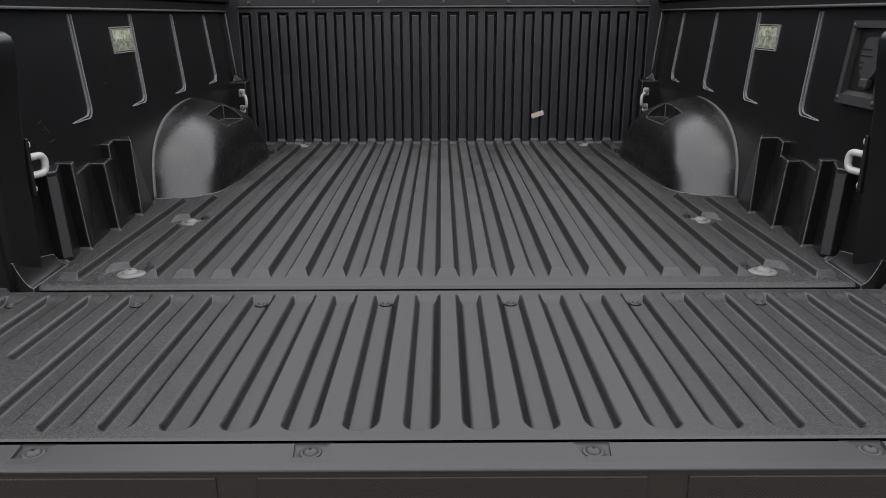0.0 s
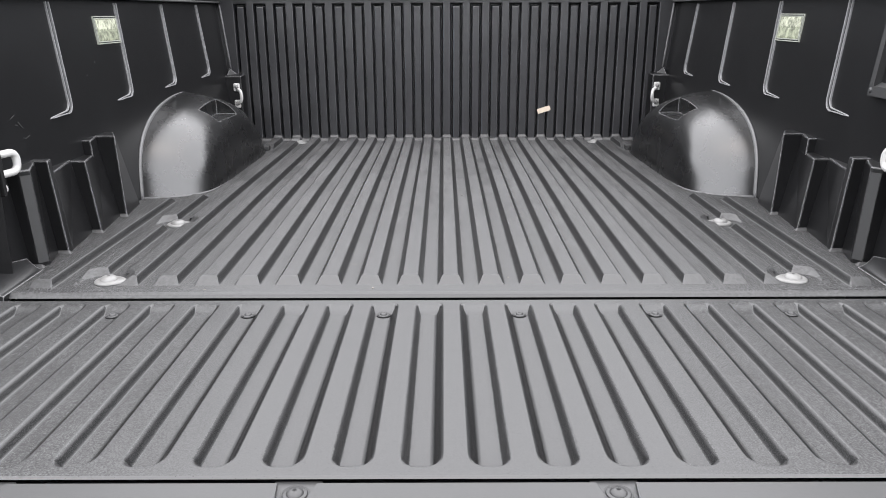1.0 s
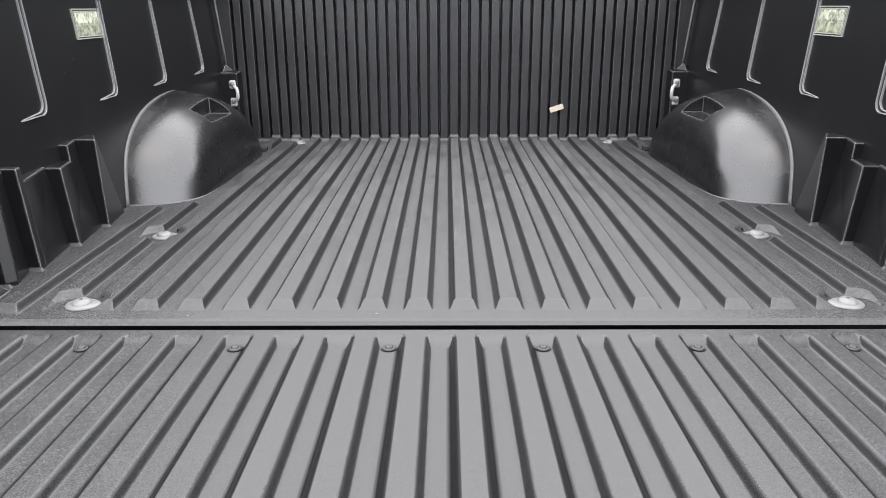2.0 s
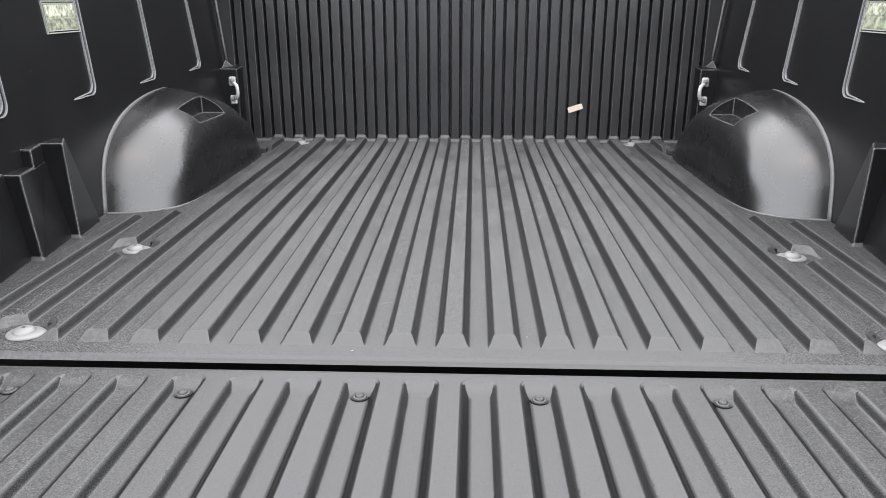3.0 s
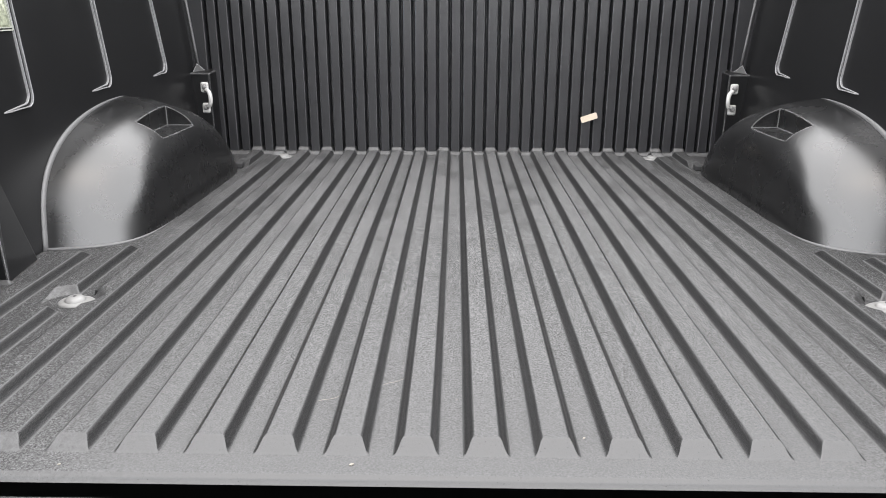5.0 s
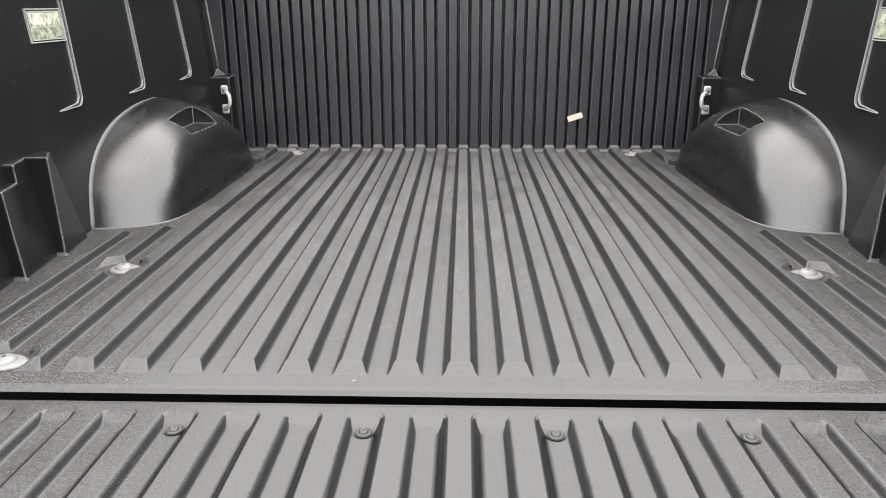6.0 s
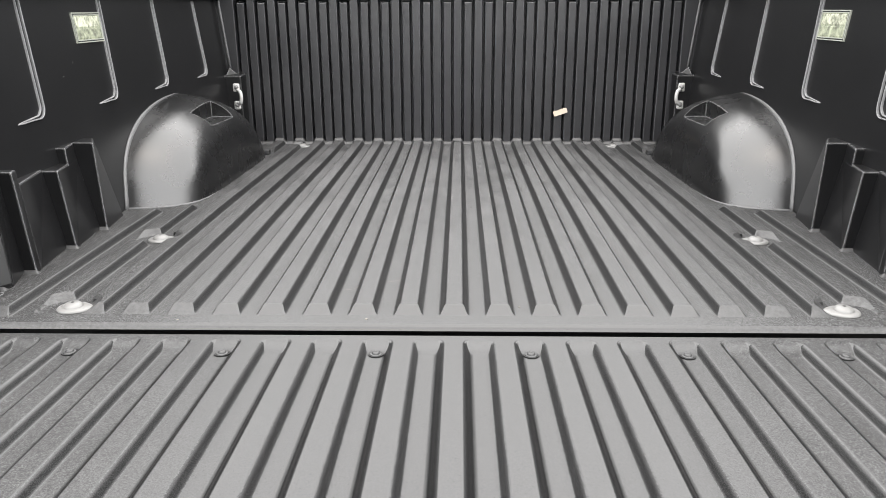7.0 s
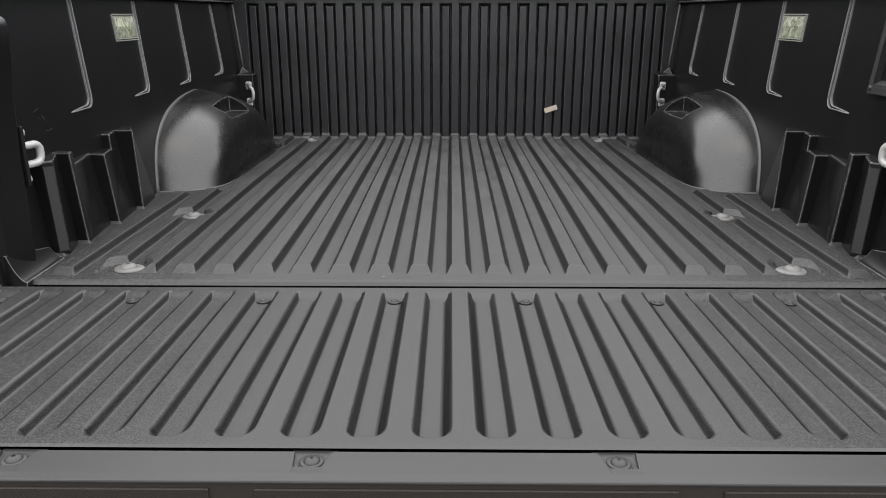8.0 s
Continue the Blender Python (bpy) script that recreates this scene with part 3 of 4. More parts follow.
def stake_rib(s, kind):
    root = new("stake_rib")
    y = {1: 1.352, 2: 1.435, 3: 1.578, 4: 1.708}[kind]
    if kind == 1:
        wedge("rib_body", s, y, 1.437, -0.002, 0.178, 0.733, 0.752, 0.741, 0.770, WALL, root, None, 0.013)
        # thin grey sheet over the chamfer, paints it as lit
        bm = bmesh.new()
        strip = []
        for z in (0.008, 0.168):
            x = 0.733 + 0.008 * (z + 0.002) / 0.18
            ends = [(x + 0.0122, y - 0.0002), (x + 0.0008, y + 0.0132)]
            strip.append([bm.verts.new((s * (a - d), b - d, z)) for a, b in ends for d in (0.0002, 0.0010)])
        for q in ((0, 1, 3, 2),):
            bm.faces.new([strip[0][k] for k in q])
            bm.faces.new([strip[1][k] for k in q])
            for k in range(4):
                bm.faces.new((strip[0][q[k]], strip[0][q[(k + 1) % 4]], strip[1][q[(k + 1) % 4]], strip[1][q[k]]))
        part("lit_nose_face", bm, TRIM, root, "thin grey sheet painting the chamfered nose as lit")
    elif kind == 2:
        wedge("rib_body", s, 1.454, 1.580, -0.002, 0.155, 0.7335, 0.749, 0.7465, 0.7745, WALL, root)
        wedge("rib_nose", s, y, 1.456, -0.002, 0.180, 0.730, 0.7325, 0.744, 0.748, WALL, root)
    elif kind == 3:
        wedge("rib_body", s, y, 1.710, -0.002, 0.152, 0.730, 0.745, 0.744, 0.7735, WALL, root)
        wedge("upper_step", s, 1.645, 1.709, 0.145, 0.183, 0.7575, 0.7725, 0.759, 0.776, WALL, root)
    else:
        wedge("rib_body", s, y, 1.822, -0.002, 0.183, 0.730, 0.745, 0.734, 0.762, WALL, root, 1.765)
    toe = bmesh.new()
    tip, base = {1: 0.739, 2: 0.730, 3: 0.730, 4: 0.730}[kind], 0.775
    rim = [(tip - 0.005, y - 0.006), (tip - 0.004, y + 0.008), (base, y + 0.010), (base, y - 0.008)]
    low = [toe.verts.new((s * a, b, -0.001)) for a, b in rim]
    top = [toe.verts.new((s * (a + 0.006 if a < base else a), b + (0.005 if b < y else -0.006), 0.006)) for a, b in rim]
    for q in range(4):
        toe.faces.new((low[q], low[(q + 1) % 4], top[(q + 1) % 4], top[q]))
    toe.faces.new(top)
    bmesh.ops.bevel(toe, geom=[e for e in toe.edges if max(v.co.z for v in e.verts) > 0.005], offset=0.002, segments=2, profile=0.5, affect="EDGES")
    part("toe", toe, TRIM, root, "grey toe where the rib meets the floor", True)
    return tagged(root, "black moulded stake rib on the lower bed wall", "rib", "stake ribs")


for s in (-1, 1):
    for kind in (1, 2, 3, 4):
        stake_rib(s, kind)


# ---- rear pillars beside the tailgate opening ----
def rear_pillar(s):
    secs = [(-0.03, 0.757, 0.748), (0.0, 0.757, 0.748), (0.1, 0.755, 0.745), (0.2, 0.754, 0.744), (0.3, 0.750, 0.739), (0.375, 0.743, 0.731), (0.413, 0.739, 0.728), (0.425, 0.743, 0.732), (0.433, 0.753, 0.743), (0.437, 0.770, 0.762), (0.438, 0.80, 0.80)]
    bm = bmesh.new()
    rings = []
    for z, xr, xf in secs:
        r = 0.012
        pts = [(0.87, 1.20), (xr + r, 1.20)]
        pts += [(xr + r - r * math.sin(radians(a)), 1.20 + r - r * math.cos(radians(a))) for a in (20, 45, 70, 90)]
        pts += [(xf, 1.272), (xf + 0.001, 1.277), (xf + 0.004, 1.280), (0.87, 1.280)]
        rings.append([bm.verts.new((s * x, y, z)) for x, y in pts])
    k = len(rings[0])
    for a, b in zip(rings, rings[1:]):
        for i in range(k):
            bm.faces.new((a[i], a[(i + 1) % k], b[(i + 1) % k], b[i]))
    bm.faces.new(rings[0])
    bm.faces.new(rings[-1])
    p = part("rear_pillar", bm, WALL, None, "", True)
    p.data.set_sharp_from_angle(angle=radians(50))
    return tagged(p, "black moulded pillar beside the tailgate opening", "pillar", "rear pillars")


rear_pillar(-1)
rear_pillar(1)


def corner_fillet(s):
    """Curved foot that rises from the floor's slanted rear corner to the pillar."""
    bm = bmesh.new()
    rows = []
    for i in range(13):
        f = i / 12
        y = 1.2030 + 0.135 * f
        x_in, x_out, rise = 0.7285 + 0.004 * f, 0.757, 0.046 - 0.026 * f
        arc = [(x_in + (x_out - x_in) * k / 10, 0.0015 + rise * (k / 10) ** 1.8) for k in range(11)]
        arc = [(x_in, -0.012), (x_in - 0.001, 0.0005)] + arc + [(0.80, rise + 0.0015), (0.80, -0.012)]
        rows.append([bm.verts.new((s * x, y, z)) for x, z in arc])
    k = len(rows[0])
    for a, b in zip(rows, rows[1:]):
        for q in range(k):
            bm.faces.new((a[q], a[(q + 1) % k], b[(q + 1) % k], b[q]))
    bm.faces.new(rows[0])
    bm.faces.new(rows[-1])
    p = part("corner_fillet", bm, WALL, None, "", True)
    p.data.set_sharp_from_angle(angle=radians(40))
    return tagged(p, "black moulded sloped foot at the floor's rear corner", "fillet", "corner fillets")


corner_fillet(-1)
corner_fillet(1)


# ---- front corner posts that carry the hooks ----
def corner_post(s):
    root = new("corner_post")
    bm = bmesh.new()
    low = [(0.83, 2.762), (0.727, 2.762), (0.722, 2.82), (0.83, 2.82)]
    a = [bm.verts.new((s * x, y, -0.014)) for x, y in low]
    heights = (0.226, 0.226, 0.232, 0.252)
    b = [bm.verts.new((s * x, y, h)) for (x, y), h in zip(low, heights)]
    for i in range(4):
        j = (i + 1) % 4
        bm.faces.new((a[i], a[j], b[j], b[i]))
    bm.faces.new(a)
    bm.faces.new(b)
    bmesh.ops.bevel(bm, geom=[e for e in bm.edges if max(v.co.z for v in e.verts) > 0.2], offset=0.004, segments=3, profile=0.5, affect="EDGES")
    part("post", bm, WALL, root)
    bm = bmesh.new()
    pk = [(0.778, 2.768, 0.224), (0.745, 2.80, 0.226), (0.80, 2.80, 0.226), (0.772, 2.796, 0.250)]
    v = [bm.verts.new((s * x, y, z)) for x, y, z in pk]
    for f in ((0, 1, 3), (1, 2, 3), (0, 2, 3), (0, 1, 2)):
        bm.faces.new([v[i] for i in f])
    part("gusset", bm, WALL, root)
    path = [(s * (wall_x(z) - 0.014), FRONT - 0.003, z) for z in (0.236, 0.30, 0.38, 0.474)]
    part("edge_bead", sweep(bmesh.new(), path, [(0.004 * math.cos(q), 0.004 * math.sin(q)) for q in [math.pi / 4 * k for k in range(8)]], [(0, -1, 0)] * 4), LINE_GLINT, root, "corner bead painted pale as its highlight", smooth=True)
    return tagged(root, "black moulded corner post beside the bulkhead", "post", "corner posts")


corner_post(-1)
corner_post(1)


# ---- tie-down hooks ----
def wall_hook(s):
    """A U-shaped bar and two bolts on a narrow plate; it reaches forward from the pillar."""
    root = new("tie_down_hook")
    path = [(0, 0.002, 0.0165), (0, 0.018, 0.0165)]
    path += [(0, 0.028 + 0.012 * math.sin(radians(a)), 0.0045 + 0.012 * math.cos(radians(a))) for a in (0, 22, 45, 67, 90)]
    path += [(x, y, -z) for x, y, z in reversed(path)]
    path = [(-s * 0.30 * y, y, z) for x, y, z in path]
    ring = [(0.0066 * math.cos(a), 0.0066 * math.sin(a)) for a in [2 * math.pi * k / 12 for k in range(12)]]
    part("bar", sweep(bmesh.new(), path, ring, [(1, 0, 0)] * len(path)), HOOKM, root, "bent steel bar", smooth=True)
    part("plate", box(bmesh.new(), (-0.010, -0.004, -0.052), (0.010, 0.003, 0.052), 0.002, 2), DARK, root)
    for d in (1, -1):
        part("bolt", lathe(bmesh.new(), [(0, 0.010), (0.005, 0.009), (0.009, 0.005), (0.0095, 0)], 18, pose(0, 0.003, d * 0.040, -90)), HOOKM, root, smooth=True)
    root.location = (s * 0.750, 1.286, 0.200)
    return tagged(root, "zinc U-shaped tie-down hook bolted beside the rear pillar", "hook", "rear hooks")


wall_hook(-1)
wall_hook(1)


def post_hook(s):
    """Pads face the tailgate; the bar bows inward and out."""
    root = new("tie_down_hook")
    h = 0.029
    path = [(0.002, -0.004, h - 0.006), (0.009, -0.009, h - 0.007), (0.0145, -0.013, h - 0.011), (0.0175, -0.015, h - 0.018), (0.0185, -0.016, h - 0.025)]
    path = [(-s * x, y, z) for x, y, z in path]
    path += [(x, y, -z) for x, y, z in reversed(path)]
    ring = [(0.0060 * math.cos(a), 0.0060 * math.sin(a)) for a in [2 * math.pi * k / 10 for k in range(10)]]
    part("bar", sweep(bmesh.new(), path, ring, [(0, 1, 0.01)] * len(path)), HOOKM, root, smooth=True)
    for d in (1, -1):
        pad = part("pad", box(bmesh.new(), (-0.0112, -0.0055, d * h - 0.014), (0.0112, 0.003, d * h + 0.015), 0.0055, 4), HOOKM, root)
        part("bolt", lathe(bmesh.new(), [(0, 0.006), (0.004, 0.006), (0.0065, 0.0035), (0.0075, 0)], 16, pose(0, -0.005, d * h + 0.002, 90)), ZINC, pad, smooth=True)
    root.location = (s * 0.7435, 2.760, 0.158)
    return tagged(root, "zinc tie-down hook bolted to the front corner post", "hook", "front hooks")


post_hook(-1)
post_hook(1)

# ---- power outlet on the right wall ----
def power_outlet():
    root = new("power_outlet")
    root.matrix_world = pose(wall_x(0.366), 1.409, 0.366, 0, 5.7, 0)
    w, h, d = 0.070, 0.078, -0.014
    bz = bmesh.new()
    for lo, hi in (((d, -w, h - 0.013), (0.01, w, h)), ((d, -w, -h), (0.01, w, -h + 0.018)), ((d, w - 0.014, -h + 0.018), (0.01, w, h - 0.013)), ((d, -w, -h + 0.018), (0.01, -w + 0.014, h - 0.013))):
        box(bz, lo, hi)
    part("bezel", bz, TRIMDARK, root, "grey-black plastic bezel")
    box_part("recess", (-0.001, -w + 0.012, -h + 0.016), (0.004, w - 0.012, h - 0.011), DARK, root, "dark recess", 0)
    bm = bmesh.new()
    prof = [(0.036 * math.cos(a), 0.046 * math.sin(a)) for a in [2 * math.pi * k / 28 for k in range(28)]]
    prof = [(y - 0.010, min(z, 0.036) + 0.014) for y, z in prof]
    f = [bm.verts.new((-0.001, y, z)) for y, z in prof]
    g = [bm.verts.new((-0.010, (y + 0.010) * 0.94 - 0.010, (z - 0.014) * 0.94 + 0.014)) for y, z in prof]
    for i in range(28):
        bm.faces.new((f[i], f[(i + 1) % 28], g[(i + 1) % 28], g[i]))
    bm.faces.new(g)
    lid = part("flap", bm, TRIMDARK, root, "round hinged outlet flap")
    for i, (z, n) in enumerate(((0.026, 4), (0.014, 5), (0.002, 2), (-0.008, 2))):
        for q in range(n):
            box_part("marking", (-0.0112, 0.016 - q * 0.008, z - 0.001), (-0.0098, 0.021 - q * 0.008, z + 0.0015), DARK, lid, "", 0)
    bm = bmesh.new()
    shelf = [(-0.013, -h + 0.017), (-0.001, -h + 0.026), (-0.001, -h + 0.010), (-0.012, -h + 0.010)]
    e0, e1 = [[bm.verts.new((x, y, z)) for x, z in shelf] for y in (-w + 0.013, w - 0.013)]
    for i in range(4):
        bm.faces.new((e0[i], e0[(i + 1) % 4], e1[(i + 1) % 4], e1[i]))
    bm.faces.new(e0)
    bm.faces.new(e1)
    part("ledge", bm, TRIM, root, "grey sloped ledge below the flap")
    box_part("latch", (-0.015, -0.026, -0.044), (-0.002, 0.000, -0.026), TRIM, root, "grey pull latch", 0.003)
    for y, z in ((w - 0.008, h - 0.009), (w - 0.008, -h + 0.010), (-w + 0.008, h - 0.009), (-w + 0.008, -h + 0.010)):
        part("screw", lathe(bmesh.new(), [(0, 0.002), (0.0022, 0.0035), (0.0042, 0.0025), (0.0050, 0)], 14, pose(d, y, z, 0, -90)), BLACKSTEEL, root, smooth=True)
    return tagged(root, "grey-black power outlet with closed flap in the bed wall", "outlet")


power_outlet()

# ---- tailgate, lowered ----
GP = 0.0692
GY0, GY1 = 0.6848, 1.190


def gate_h(x, y):
    k = math.floor(x / GP)
    dx = abs(x - (k + 0.5) * GP)
    if not -11 <= k <= 10:
        return 0.0
    y0, y1 = (0.701 if -8 <= k <= 7 else 0.892), 1.158
    hw, r = 0.0216, 0.018
    cy, hy = (y0 + y1) / 2, (y1 - y0) / 2
    qx, qy = max(dx - (hw - r), 0), max(abs(y - cy) - (hy - r), 0)
    d = r - math.hypot(qx, qy) if (qx > 0 or qy > 0) else min(hw - dx, hy - abs(y - cy))
    crisp = smooth01((y0 + 0.030 - y) / 0.022)
    depth = flank(d, 0.0034, 0.0086, 0.0050, 0.0024) * (1 - crisp) + flank(d, 0.0026, 0.0082, 0.0024, 0.0024) * crisp
    if y > cy:
        depth = min(depth, smooth01((y1 + 0.002 - y) / 0.034))
    edge = 0.28 * smooth01((GY0 + 0.0030 - y) / 0.0030) + 1.15 * smooth01((y - GY1 + 0.026) / 0.026)
    return -0.0100 * depth - 0.009 * edge


gx = []
for k in range(-12, 12):
    c = (k + 0.5) * GP
    gx += [c + o for o in [-0.0346, 0.0, *[e * v for e in (-1, 1) for v in (0.006, 0.0112, 0.0120, 0.0126, 0.0132, 0.0138, 0.0144, 0.0149, 0.0154, 0.0162, 0.0170, 0.0178, 0.0186, 0.0194, 0.0202, 0.0210, 0.0217, 0.0224, 0.0234, 0.028)]]]
gx = sorted({-0.80, 0.80, *[round(x, 5) for x in gx if abs(x) < 0.795]})
gy = [GY0, GY0 + 0.0008, GY0 + 0.0016] + spread(GY0 + 0.003, 0.730, 0.002) + spread(0.730, 0.885, 0.045) + spread(0.885, 0.925, 0.0025) + spread(0.925, 1.10, 0.045) + spread(1.10, 1.190, 0.0025) + [GY1]
tailgate = new("tailgate")
tailgate.matrix_world = pose(0, 0.95, -0.0182, -1.15)
tagged(tailgate, "lowered tailgate with black ribbed liner panel and screwed trim", "tailgate")


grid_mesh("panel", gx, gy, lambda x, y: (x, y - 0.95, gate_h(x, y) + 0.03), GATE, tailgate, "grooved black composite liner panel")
box_part("shell", (-0.80, -0.262, -0.045), (0.80, 0.236, -0.012), PAINT, tailgate, "dark painted tailgate body", 0.006)


def notched_strip():
    """The end trim: a strip along x with a tapered notch at each screw."""
    bm = bmesh.new()
    y_in, y_out = -0.271, -0.3245
    inner = [(-0.80, y_in)]
    for x in (-0.4455, -0.1507, 0.1507, 0.4455):
        k = -1 if x < 0 else 1
        inner += [(x - 0.019, y_in), (x - (0.012 if k > 0 else 0.016), y_in - 0.027), (x + (0.016 if k > 0 else 0.012), y_in - 0.027), (x + 0.019, y_in)]
    inner.append((0.80, y_in))
    rows = [[(x, y, 0.018) for x, y in inner], [(x, y - 0.0006, 0.0265) for x, y in inner], [(x, y - 0.002, 0.0285) for x, y in inner],
            [(x, -0.312, 0.0292) for x, y in inner], [(x, -0.3228, 0.0290) for x, y in inner], [(x, -0.3240, 0.0284) for x, y in inner], [(x, -0.3245, 0.0272) for x, y in inner], [(x, y_out, 0.0262) for x, y in inner]]
    vs = [[bm.verts.new(p) for p in r] for r in rows]
    for a, b in zip(vs, vs[1:]):
        for i in range(len(a) - 1):
            bm.faces.new((a[i], a[i + 1], b[i + 1], b[i]))
    return bm


strip = part("trim_strip", notched_strip(), TRIM, tailgate, "smooth grey-black end trim with screw notches")
for x in (-0.4455, -0.1507, 0.1507, 0.4455):
    box_part("screw_tab", (x - 0.023, -0.299, 0.000), (x + 0.023, -0.263, 0.0240), TRIM, tailgate, "", 0.001)
bm = bmesh.new()
prof = [(-0.3215, 0.0275), (-0.3224, 0.015), (-0.3228, -0.02), (-0.321, -0.055), (-0.314, -0.075), (-0.261, -0.08)]
ends = [[bm.verts.new((x, y, z)) for y, z in prof] for x in (-0.80, 0.80)]
for i in range(len(prof) - 1):
    bm.faces.new((ends[0][i], ends[0][i + 1], ends[1][i + 1], ends[1][i]))
edge = part("end_face", bm, STEP, tailgate, "brown-black rounded outer edge", True)
for x0, x1 in ((-0.735, -0.241), (-0.199, 0.199), (0.241, 0.735)):
    box_part("grip_patch", (x0, -0.3248, -0.030), (x1, -0.319, 0.0200), GRIP, edge, "finely dotted grip patch", 0.0012)
for i in range(-4, 4):
    m = pose((2 * i + 1) * 0.1034, 1.125 - 0.95, 0.0212)
    ring = part("screw_washer", lathe(bmesh.new(), [(0.0048, 0.0012), (0.0076, 0.0013), (0.0084, 0.0006), (0.0084, -0.002)], 24, m), TRIM, tailgate, "dark grey washer", smooth=True)
    part("washer_ring", lathe(bmesh.new(), [(0.0078, -0.0001), (0.0107, 0.0006), (0.0107, -0.001)], 24, m), DARK, ring, "black ring round the washer")
    part("screw_head", lathe(bmesh.new(), [(0, 0.0030), (0.0016, 0.0030), (0.0019, 0.0042), (0.0036, 0.0041), (0.0052, 0.0028), (0.0056, 0.0008)], 20, m), TRIM, ring, "grey dished screw head", smooth=True)
for x in (-0.4455, -0.1507, 0.1507, 0.4455):
    m = pose(x, 0.665 - 0.95, 0.0242)
    ring = part("screw_washer", lathe(bmesh.new(), [(0.007, 0.0014), (0.0112, 0.0014), (0.0120, 0.0008), (0.0120, -0.002)], 28, m), TRIM, tailgate, "dark grey washer", smooth=True)
    # flat black ring that paints the shadow round the washer
    part("washer_ring", lathe(bmesh.new(), [(0.0114, 0.0002), (0.0140, 0.0006), (0.0140, -0.001)], 28, m), DARK, ring, "black ring painted as shadow round the washer")
    part("screw_head", lathe(bmesh.new(), [(0, 0.0052), (0.0030, 0.0051), (0.0062, 0.0040), (0.0082, 0.0022), (0.0085, 0.0008)], 24, m), TRIM, ring, "grey domed screw head", smooth=True)
    star = bmesh.new()
    tips = [star.verts.new(m @ Vector(((0.0026 if q % 2 else 0.0014) * math.cos(math.pi * q / 6), (0.0026 if q % 2 else 0.0014) * math.sin(math.pi * q / 6), 0.00545))) for q in range(12)]
    star.faces.new(tips)
    bmesh.ops.solidify(star, geom=list(star.faces), thickness=0.0006)
    part("star_socket", star, DARK, ring, "black star socket")


# ---- floor bolts ----
def floor_bolt(s):
    root = new("floor_bolt")
    bm = lathe(bmesh.new(), [(0, 0.004), (0.018, 0.0042), (0.0222, 0.0035), (0.0240, 0.0015), (0.0240, 0)], 40)
    for v in bm.verts:
        a = math.atan2(v.co.y, -s * v.co.x)
        r = 1 + 0.22 * max(0, math.cos(a)) ** 6 - 0.06 * max(0, math.sin(a)) ** 8
        v.co.x, v.co.y = v.co.x * r * 1.02, v.co.y * r * 0.92
    part("washer", bm, ZINC, root, "wide eared washer", smooth=True)
    head = part("bolt_head", lathe(bmesh.new(), [(0, 0.0105), (0.006, 0.0105), (0.011, 0.009), (0.0145, 0.006), (0.0150, 0.003)], 32), ZINC, root, "domed bolt head", smooth=True)
    part("socket", lathe(bmesh.new(), [(0, 0.0109), (0.0028, 0.0109), (0.0030, 0.0100)], 6), TRIM, head)
    return tagged(root, "pale zinc domed bolt with wide washer in a floor pit", "bolt", "floor bolts")


def drain_plug(s):
    root = new("drain_plug")
    bm = bmesh.new()
    out = [(-0.010, -0.014), (0.006, -0.018), (0.013, -0.006), (0.013, 0.014), (0.002, 0.020), (-0.010, 0.010)]
    a = [bm.verts.new((s * -x, y, 0.0)) for x, y in out]
    b = [bm.verts.new((s * -x * 0.9, y * 0.9, 0.0075)) for x, y in out]
    for i in range(6):
        bm.faces.new((a[i], a[(i + 1) % 6], b[(i + 1) % 6], b[i]))
    bm.faces.new(b)
    part("plug", bm, DARK, root)
    return tagged(root, "small black rubber plug beside a floor bolt", "plug", "floor plugs")


for s in (-1, 1):
    mine = [b for b in BOLTS if b[0] * s > 0]
    first = floor_bolt(s)
    first.location = (*mine[0], 0.0005)
    for b in mine[1:]:
        copy_thing(first, pose(*b, 0.0005 - fall(b[1])))
    first = drain_plug(s)
    first.location = (mine[0][0] - s * 0.030, mine[0][1] + 0.036, 0.0002)
    copy_thing(first, pose(mine[1][0] - s * 0.024, mine[1][1] + 0.044, 0.0002))
    clip = box_part("floor_clip", (-0.018, -0.012, 0), (0.018, 0.012, 0.014), TRIMDARK, None, "", 0.002)
    clip.location = (s * 0.624, 2.603, 0.001 - fall(2.603))
    tagged(clip, "small dark plastic clip on the floor by the wheel well", "clip", "floor clips")

# ---- label ----
bm = bmesh.new()
rim = [(sx * 0.0205 + 0.0035 * math.cos(radians(a)), sz * 0.0055 + 0.0035 * math.sin(radians(a))) for sx, sz, a0 in ((1, 1, 0), (-1, 1, 90), (-1, -1, 180), (1, -1, 270)) for a in (a0, a0 + 30, a0 + 60, a0 + 90)]
faces = [[bm.verts.new((x, y, z)) for x, z in rim] for y in (-0.0015, 0.0)]
for i in range(len(rim)):
    j = (i + 1) % len(rim)
    bm.faces.new((faces[0][i], faces[0][j], faces[1][j], faces[1][i]))
bm.faces.new(faces[0])
bm.faces.new(faces[1])
tag = part("paper_tag", bm, PAPER)
tag.matrix_world = pose(0.352, FRONT - 0.002, 0.100, 0, -18, 0)
tagged(tag, "small cream paper label stuck on the ribbed bulkhead", "label")


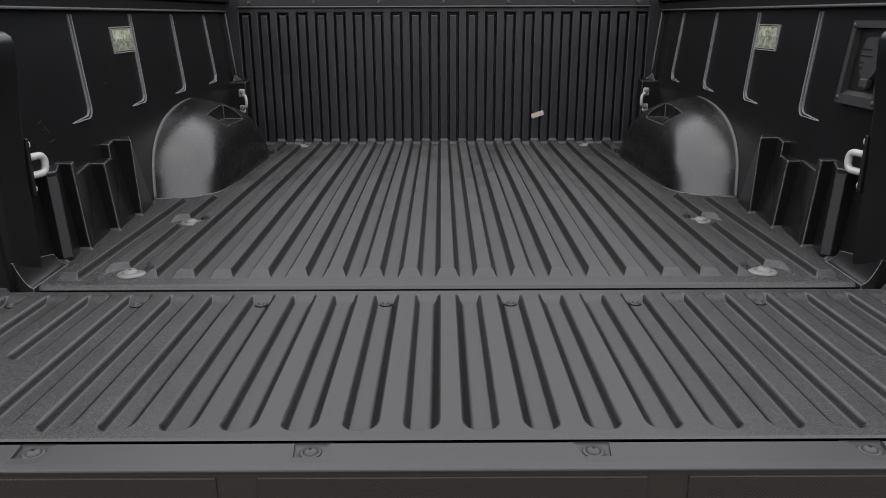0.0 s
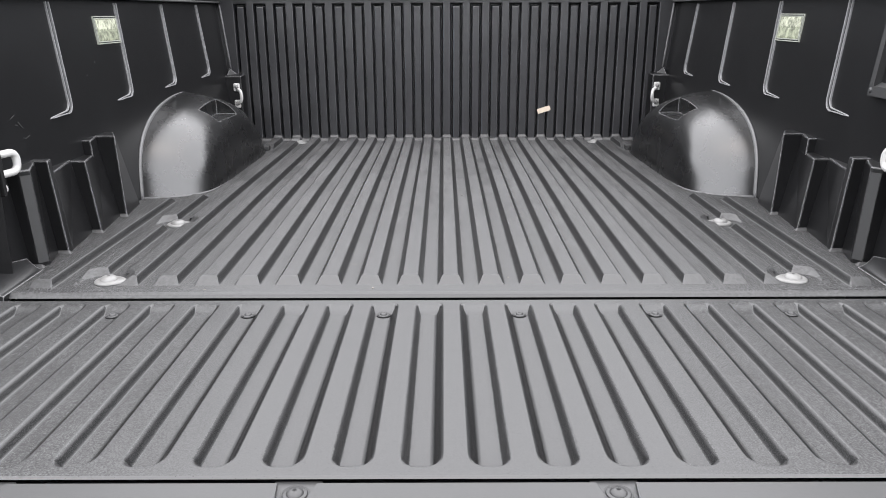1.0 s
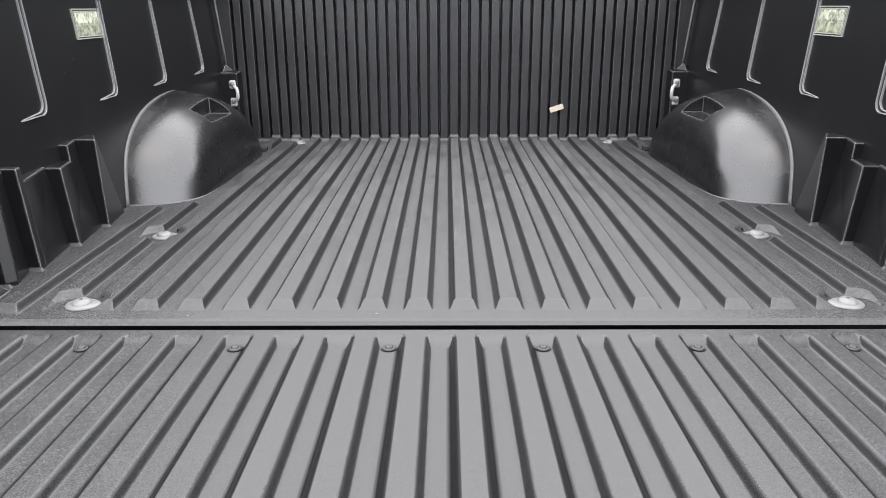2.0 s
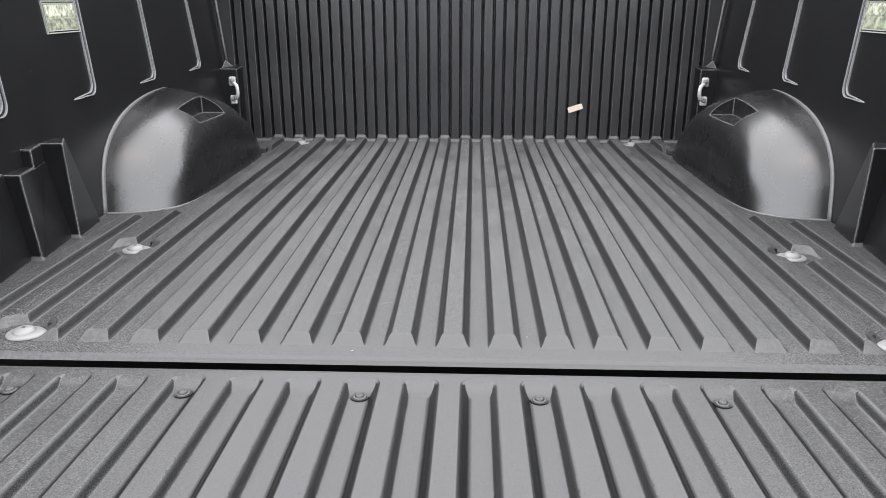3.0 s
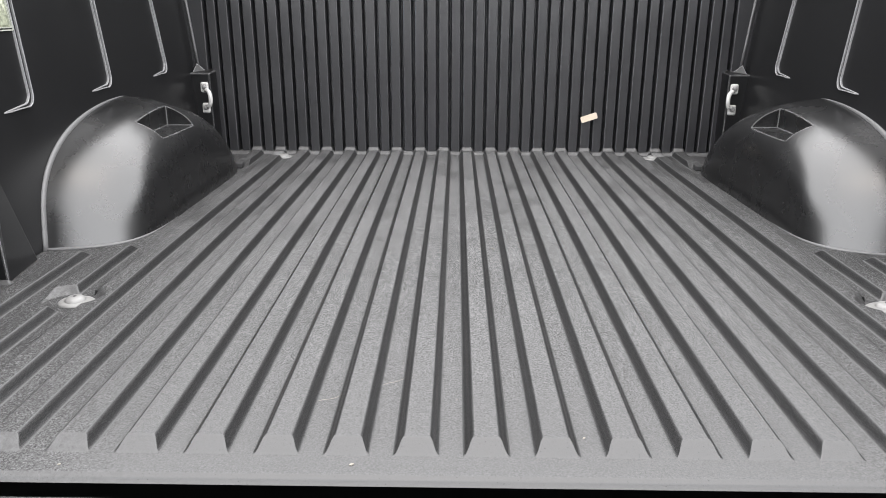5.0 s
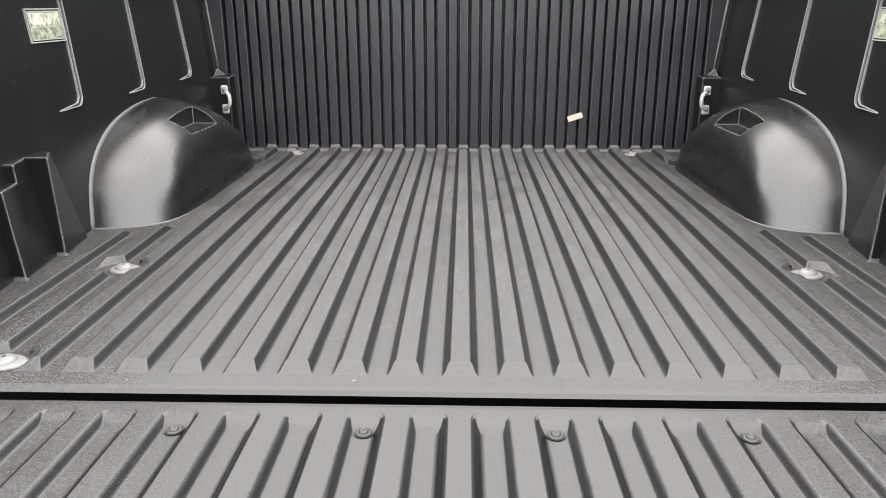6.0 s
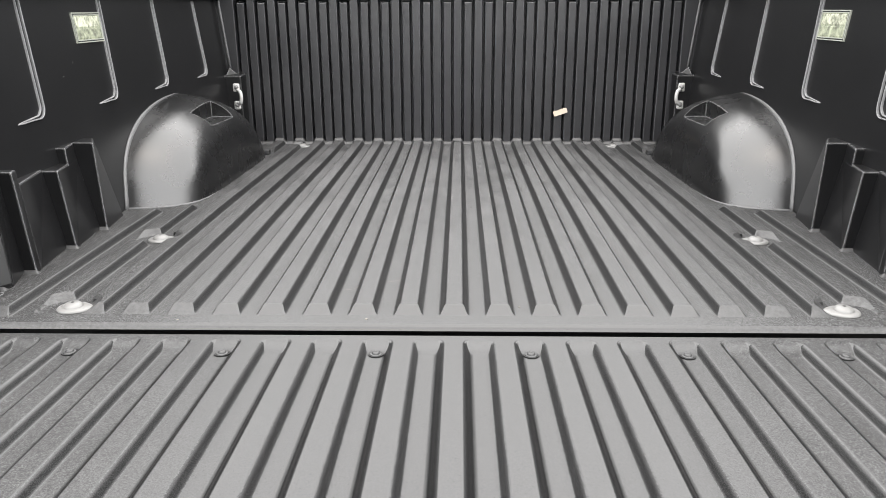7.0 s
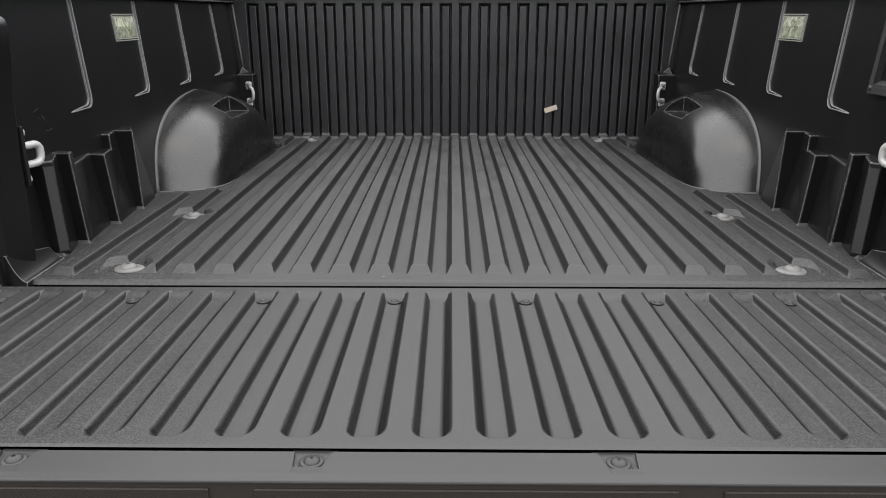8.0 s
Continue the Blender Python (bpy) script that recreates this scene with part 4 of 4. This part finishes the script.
# ---- cargo lamps ----
def glow(name, color, strength):
    m, n, l, b = nodes_of(name)
    b.inputs["Base Color"].default_value = (0.12, 0.125, 0.10, 1)
    b.inputs["Emission Color"].default_value, b.inputs["Emission Strength"].default_value = (*color, 1), strength
    b.inputs["Roughness"].default_value = 0.15
    t = n.new("ShaderNodeTexNoise")
    t.inputs["Scale"].default_value, t.inputs["Detail"].default_value = 95.0, 3
    tc = n.new("ShaderNodeTexCoord")
    l.new(tc.outputs["Object"], t.inputs["Vector"])
    bp = n.new("ShaderNodeBump")
    bp.inputs["Strength"].default_value, bp.inputs["Distance"].default_value = 0.4, 0.002
    l.new(t.outputs["Fac"], bp.inputs["Height"])
    l.new(bp.outputs[0], b.inputs["Normal"])
    r = n.new("ShaderNodeMapRange")
    r.inputs["From Min"].default_value, r.inputs["From Max"].default_value = 0.35, 0.65
    r.inputs["To Min"].default_value, r.inputs["To Max"].default_value = 0.1 * strength, 2.4 * strength
    l.new(t.outputs["Fac"], r.inputs["Value"])
    l.new(r.outputs[0], b.inputs["Emission Strength"])
    return m


LENS = glow("lamp_lens", (0.90, 1.0, 0.70), 0.05)
LED = glow("lamp_led", (0.95, 1.0, 0.78), 0.085)
BEZEL = plain("lamp_bezel", (0.26, 0.27, 0.235), 0.3, 0.0, 0.1, 120.0)


def cargo_lamp(s):
    root = new("cargo_lamp")
    root.matrix_world = pose(s * wall_x(0.402), 1.889, 0.402, 0, s * 5.7, 0)
    for name, mat, t, y, z, w, label in (("bezel", BEZEL, 0.0035, 0.062, 0.031, 0.0022, "pale plastic bezel"), ("dark_surround", DARK, 0.0025, 0.0598, 0.0288, 0.0022, "black gap inside the bezel"),
                                         ("inner_frame", BEZEL, 0.0040, 0.0576, 0.0266, 0.0020, "thin bright inner frame")):
        bz = bmesh.new()
        for lo, hi in (((-t, -y, z - w), (t, y, z)), ((-t, -y, -z), (t, y, -z + w)), ((-t, -y, -z + w), (t, -y + w, z - w)), ((-t, y - w, -z + w), (t, y, z - w))):
            box(bz, lo, hi)
        part(name, bz, mat, root, label)
    box_part("lens", (-0.0030, -0.0556, -0.0246), (0.0030, 0.0556, 0.0246), LENS, root, "lit greenish clear lens", 0.0)
    for y in (-0.0255, 0.0255):
        for z, hh, mat in ((0.0122, 0.0112, LED), (-0.0122, 0.0108, LENS)):
            part("led", box(bmesh.new(), (-0.0042, y - 0.0248, z - hh), (0.0042, y + 0.0248, z + hh), 0.002, 2), mat, root, "mottled lit diode cell")
    return tagged(root, "lit rectangular cargo lamp set in the bed wall", "lamp", "cargo lamps")


cargo_lamp(-1)
cargo_lamp(1)


# ---- grit and lint on the floor ----
rng = random.Random(4)
bm = bmesh.new()
spots = [(-0.015, 1.98), (0.035, 1.90), (-0.27, 2.55), (0.17, 2.66), (0.42, 2.2), (-0.13, 1.24), (-0.41, 1.235), (0.1, 1.29)]
spots += [(rng.uniform(-0.55, 0.55), rng.uniform(1.23, 2.75)) for _ in range(22)]
for i, (x, y) in enumerate(spots):
    r = rng.uniform(0.0009, 0.0018) if i < 8 else rng.uniform(0.0004, 0.0010)
    bmesh.ops.create_icosphere(bm, subdivisions=1, radius=r, matrix=pose(x, y, floor_h(x, y) + r * 0.4, 0, 0, rng.uniform(0, 180)) @ Matrix.Diagonal((1.6, 1, 0.6, 1)))
grit = part("floor_grit", bm, GRITM)
tagged(grit, "pale grit and lint scattered on the bed floor", "grit", kind="stuff")


# ---- two pale scratches across the floor's valleys ----
for x0, y0, x1, y1 in ((-0.184, 1.357, -0.158, 1.370), (-0.114, 1.396, -0.089, 1.412)):
    pts = [(x0 + (x1 - x0) * i / 8, y0 + (y1 - y0) * i / 8 + 0.0012 * math.sin(i)) for i in range(9)]
    verts = [(x, y + o, floor_h(x, y) + 0.0005) for x, y in pts for o in (-0.0005, 0.0005)]
    link_mesh("scratch", verts, [(2 * i, 2 * i + 2, 2 * i + 3, 2 * i + 1) for i in range(8)], GRITM, floor, "thin pale scratch")

# ---- scuffs on the left wall ----
bm = bmesh.new()
for y, z, a, ln in ((1.418, 0.262, 20, 0.016), (1.438, 0.245, -40, 0.022), (1.425, 0.247, -10, 0.010), (1.452, 0.222, 15, 0.012), (1.44, 0.221, -15, 0.009), (1.74, 0.31, 10, 0.006), (1.79, 0.335, 60, 0.004), (1.36, 0.40, -30, 0.006)):
    box(bm, (-ln / 2, -0.0009, 0), (ln / 2, 0.0009, 0.0005))
    bm.verts.ensure_lookup_table()
    m = Matrix.Translation((-wall_x(z) + 0.0008, y, z)) @ Matrix.Rotation(radians(90 + 5.7), 4, "Y") @ Matrix.Rotation(radians(90 + a), 4, "Z")
    for v in bm.verts[-8:]:
        v.co = m @ v.co
part("scuff_marks", bm, TRIM, left, "pale scuff scratches")
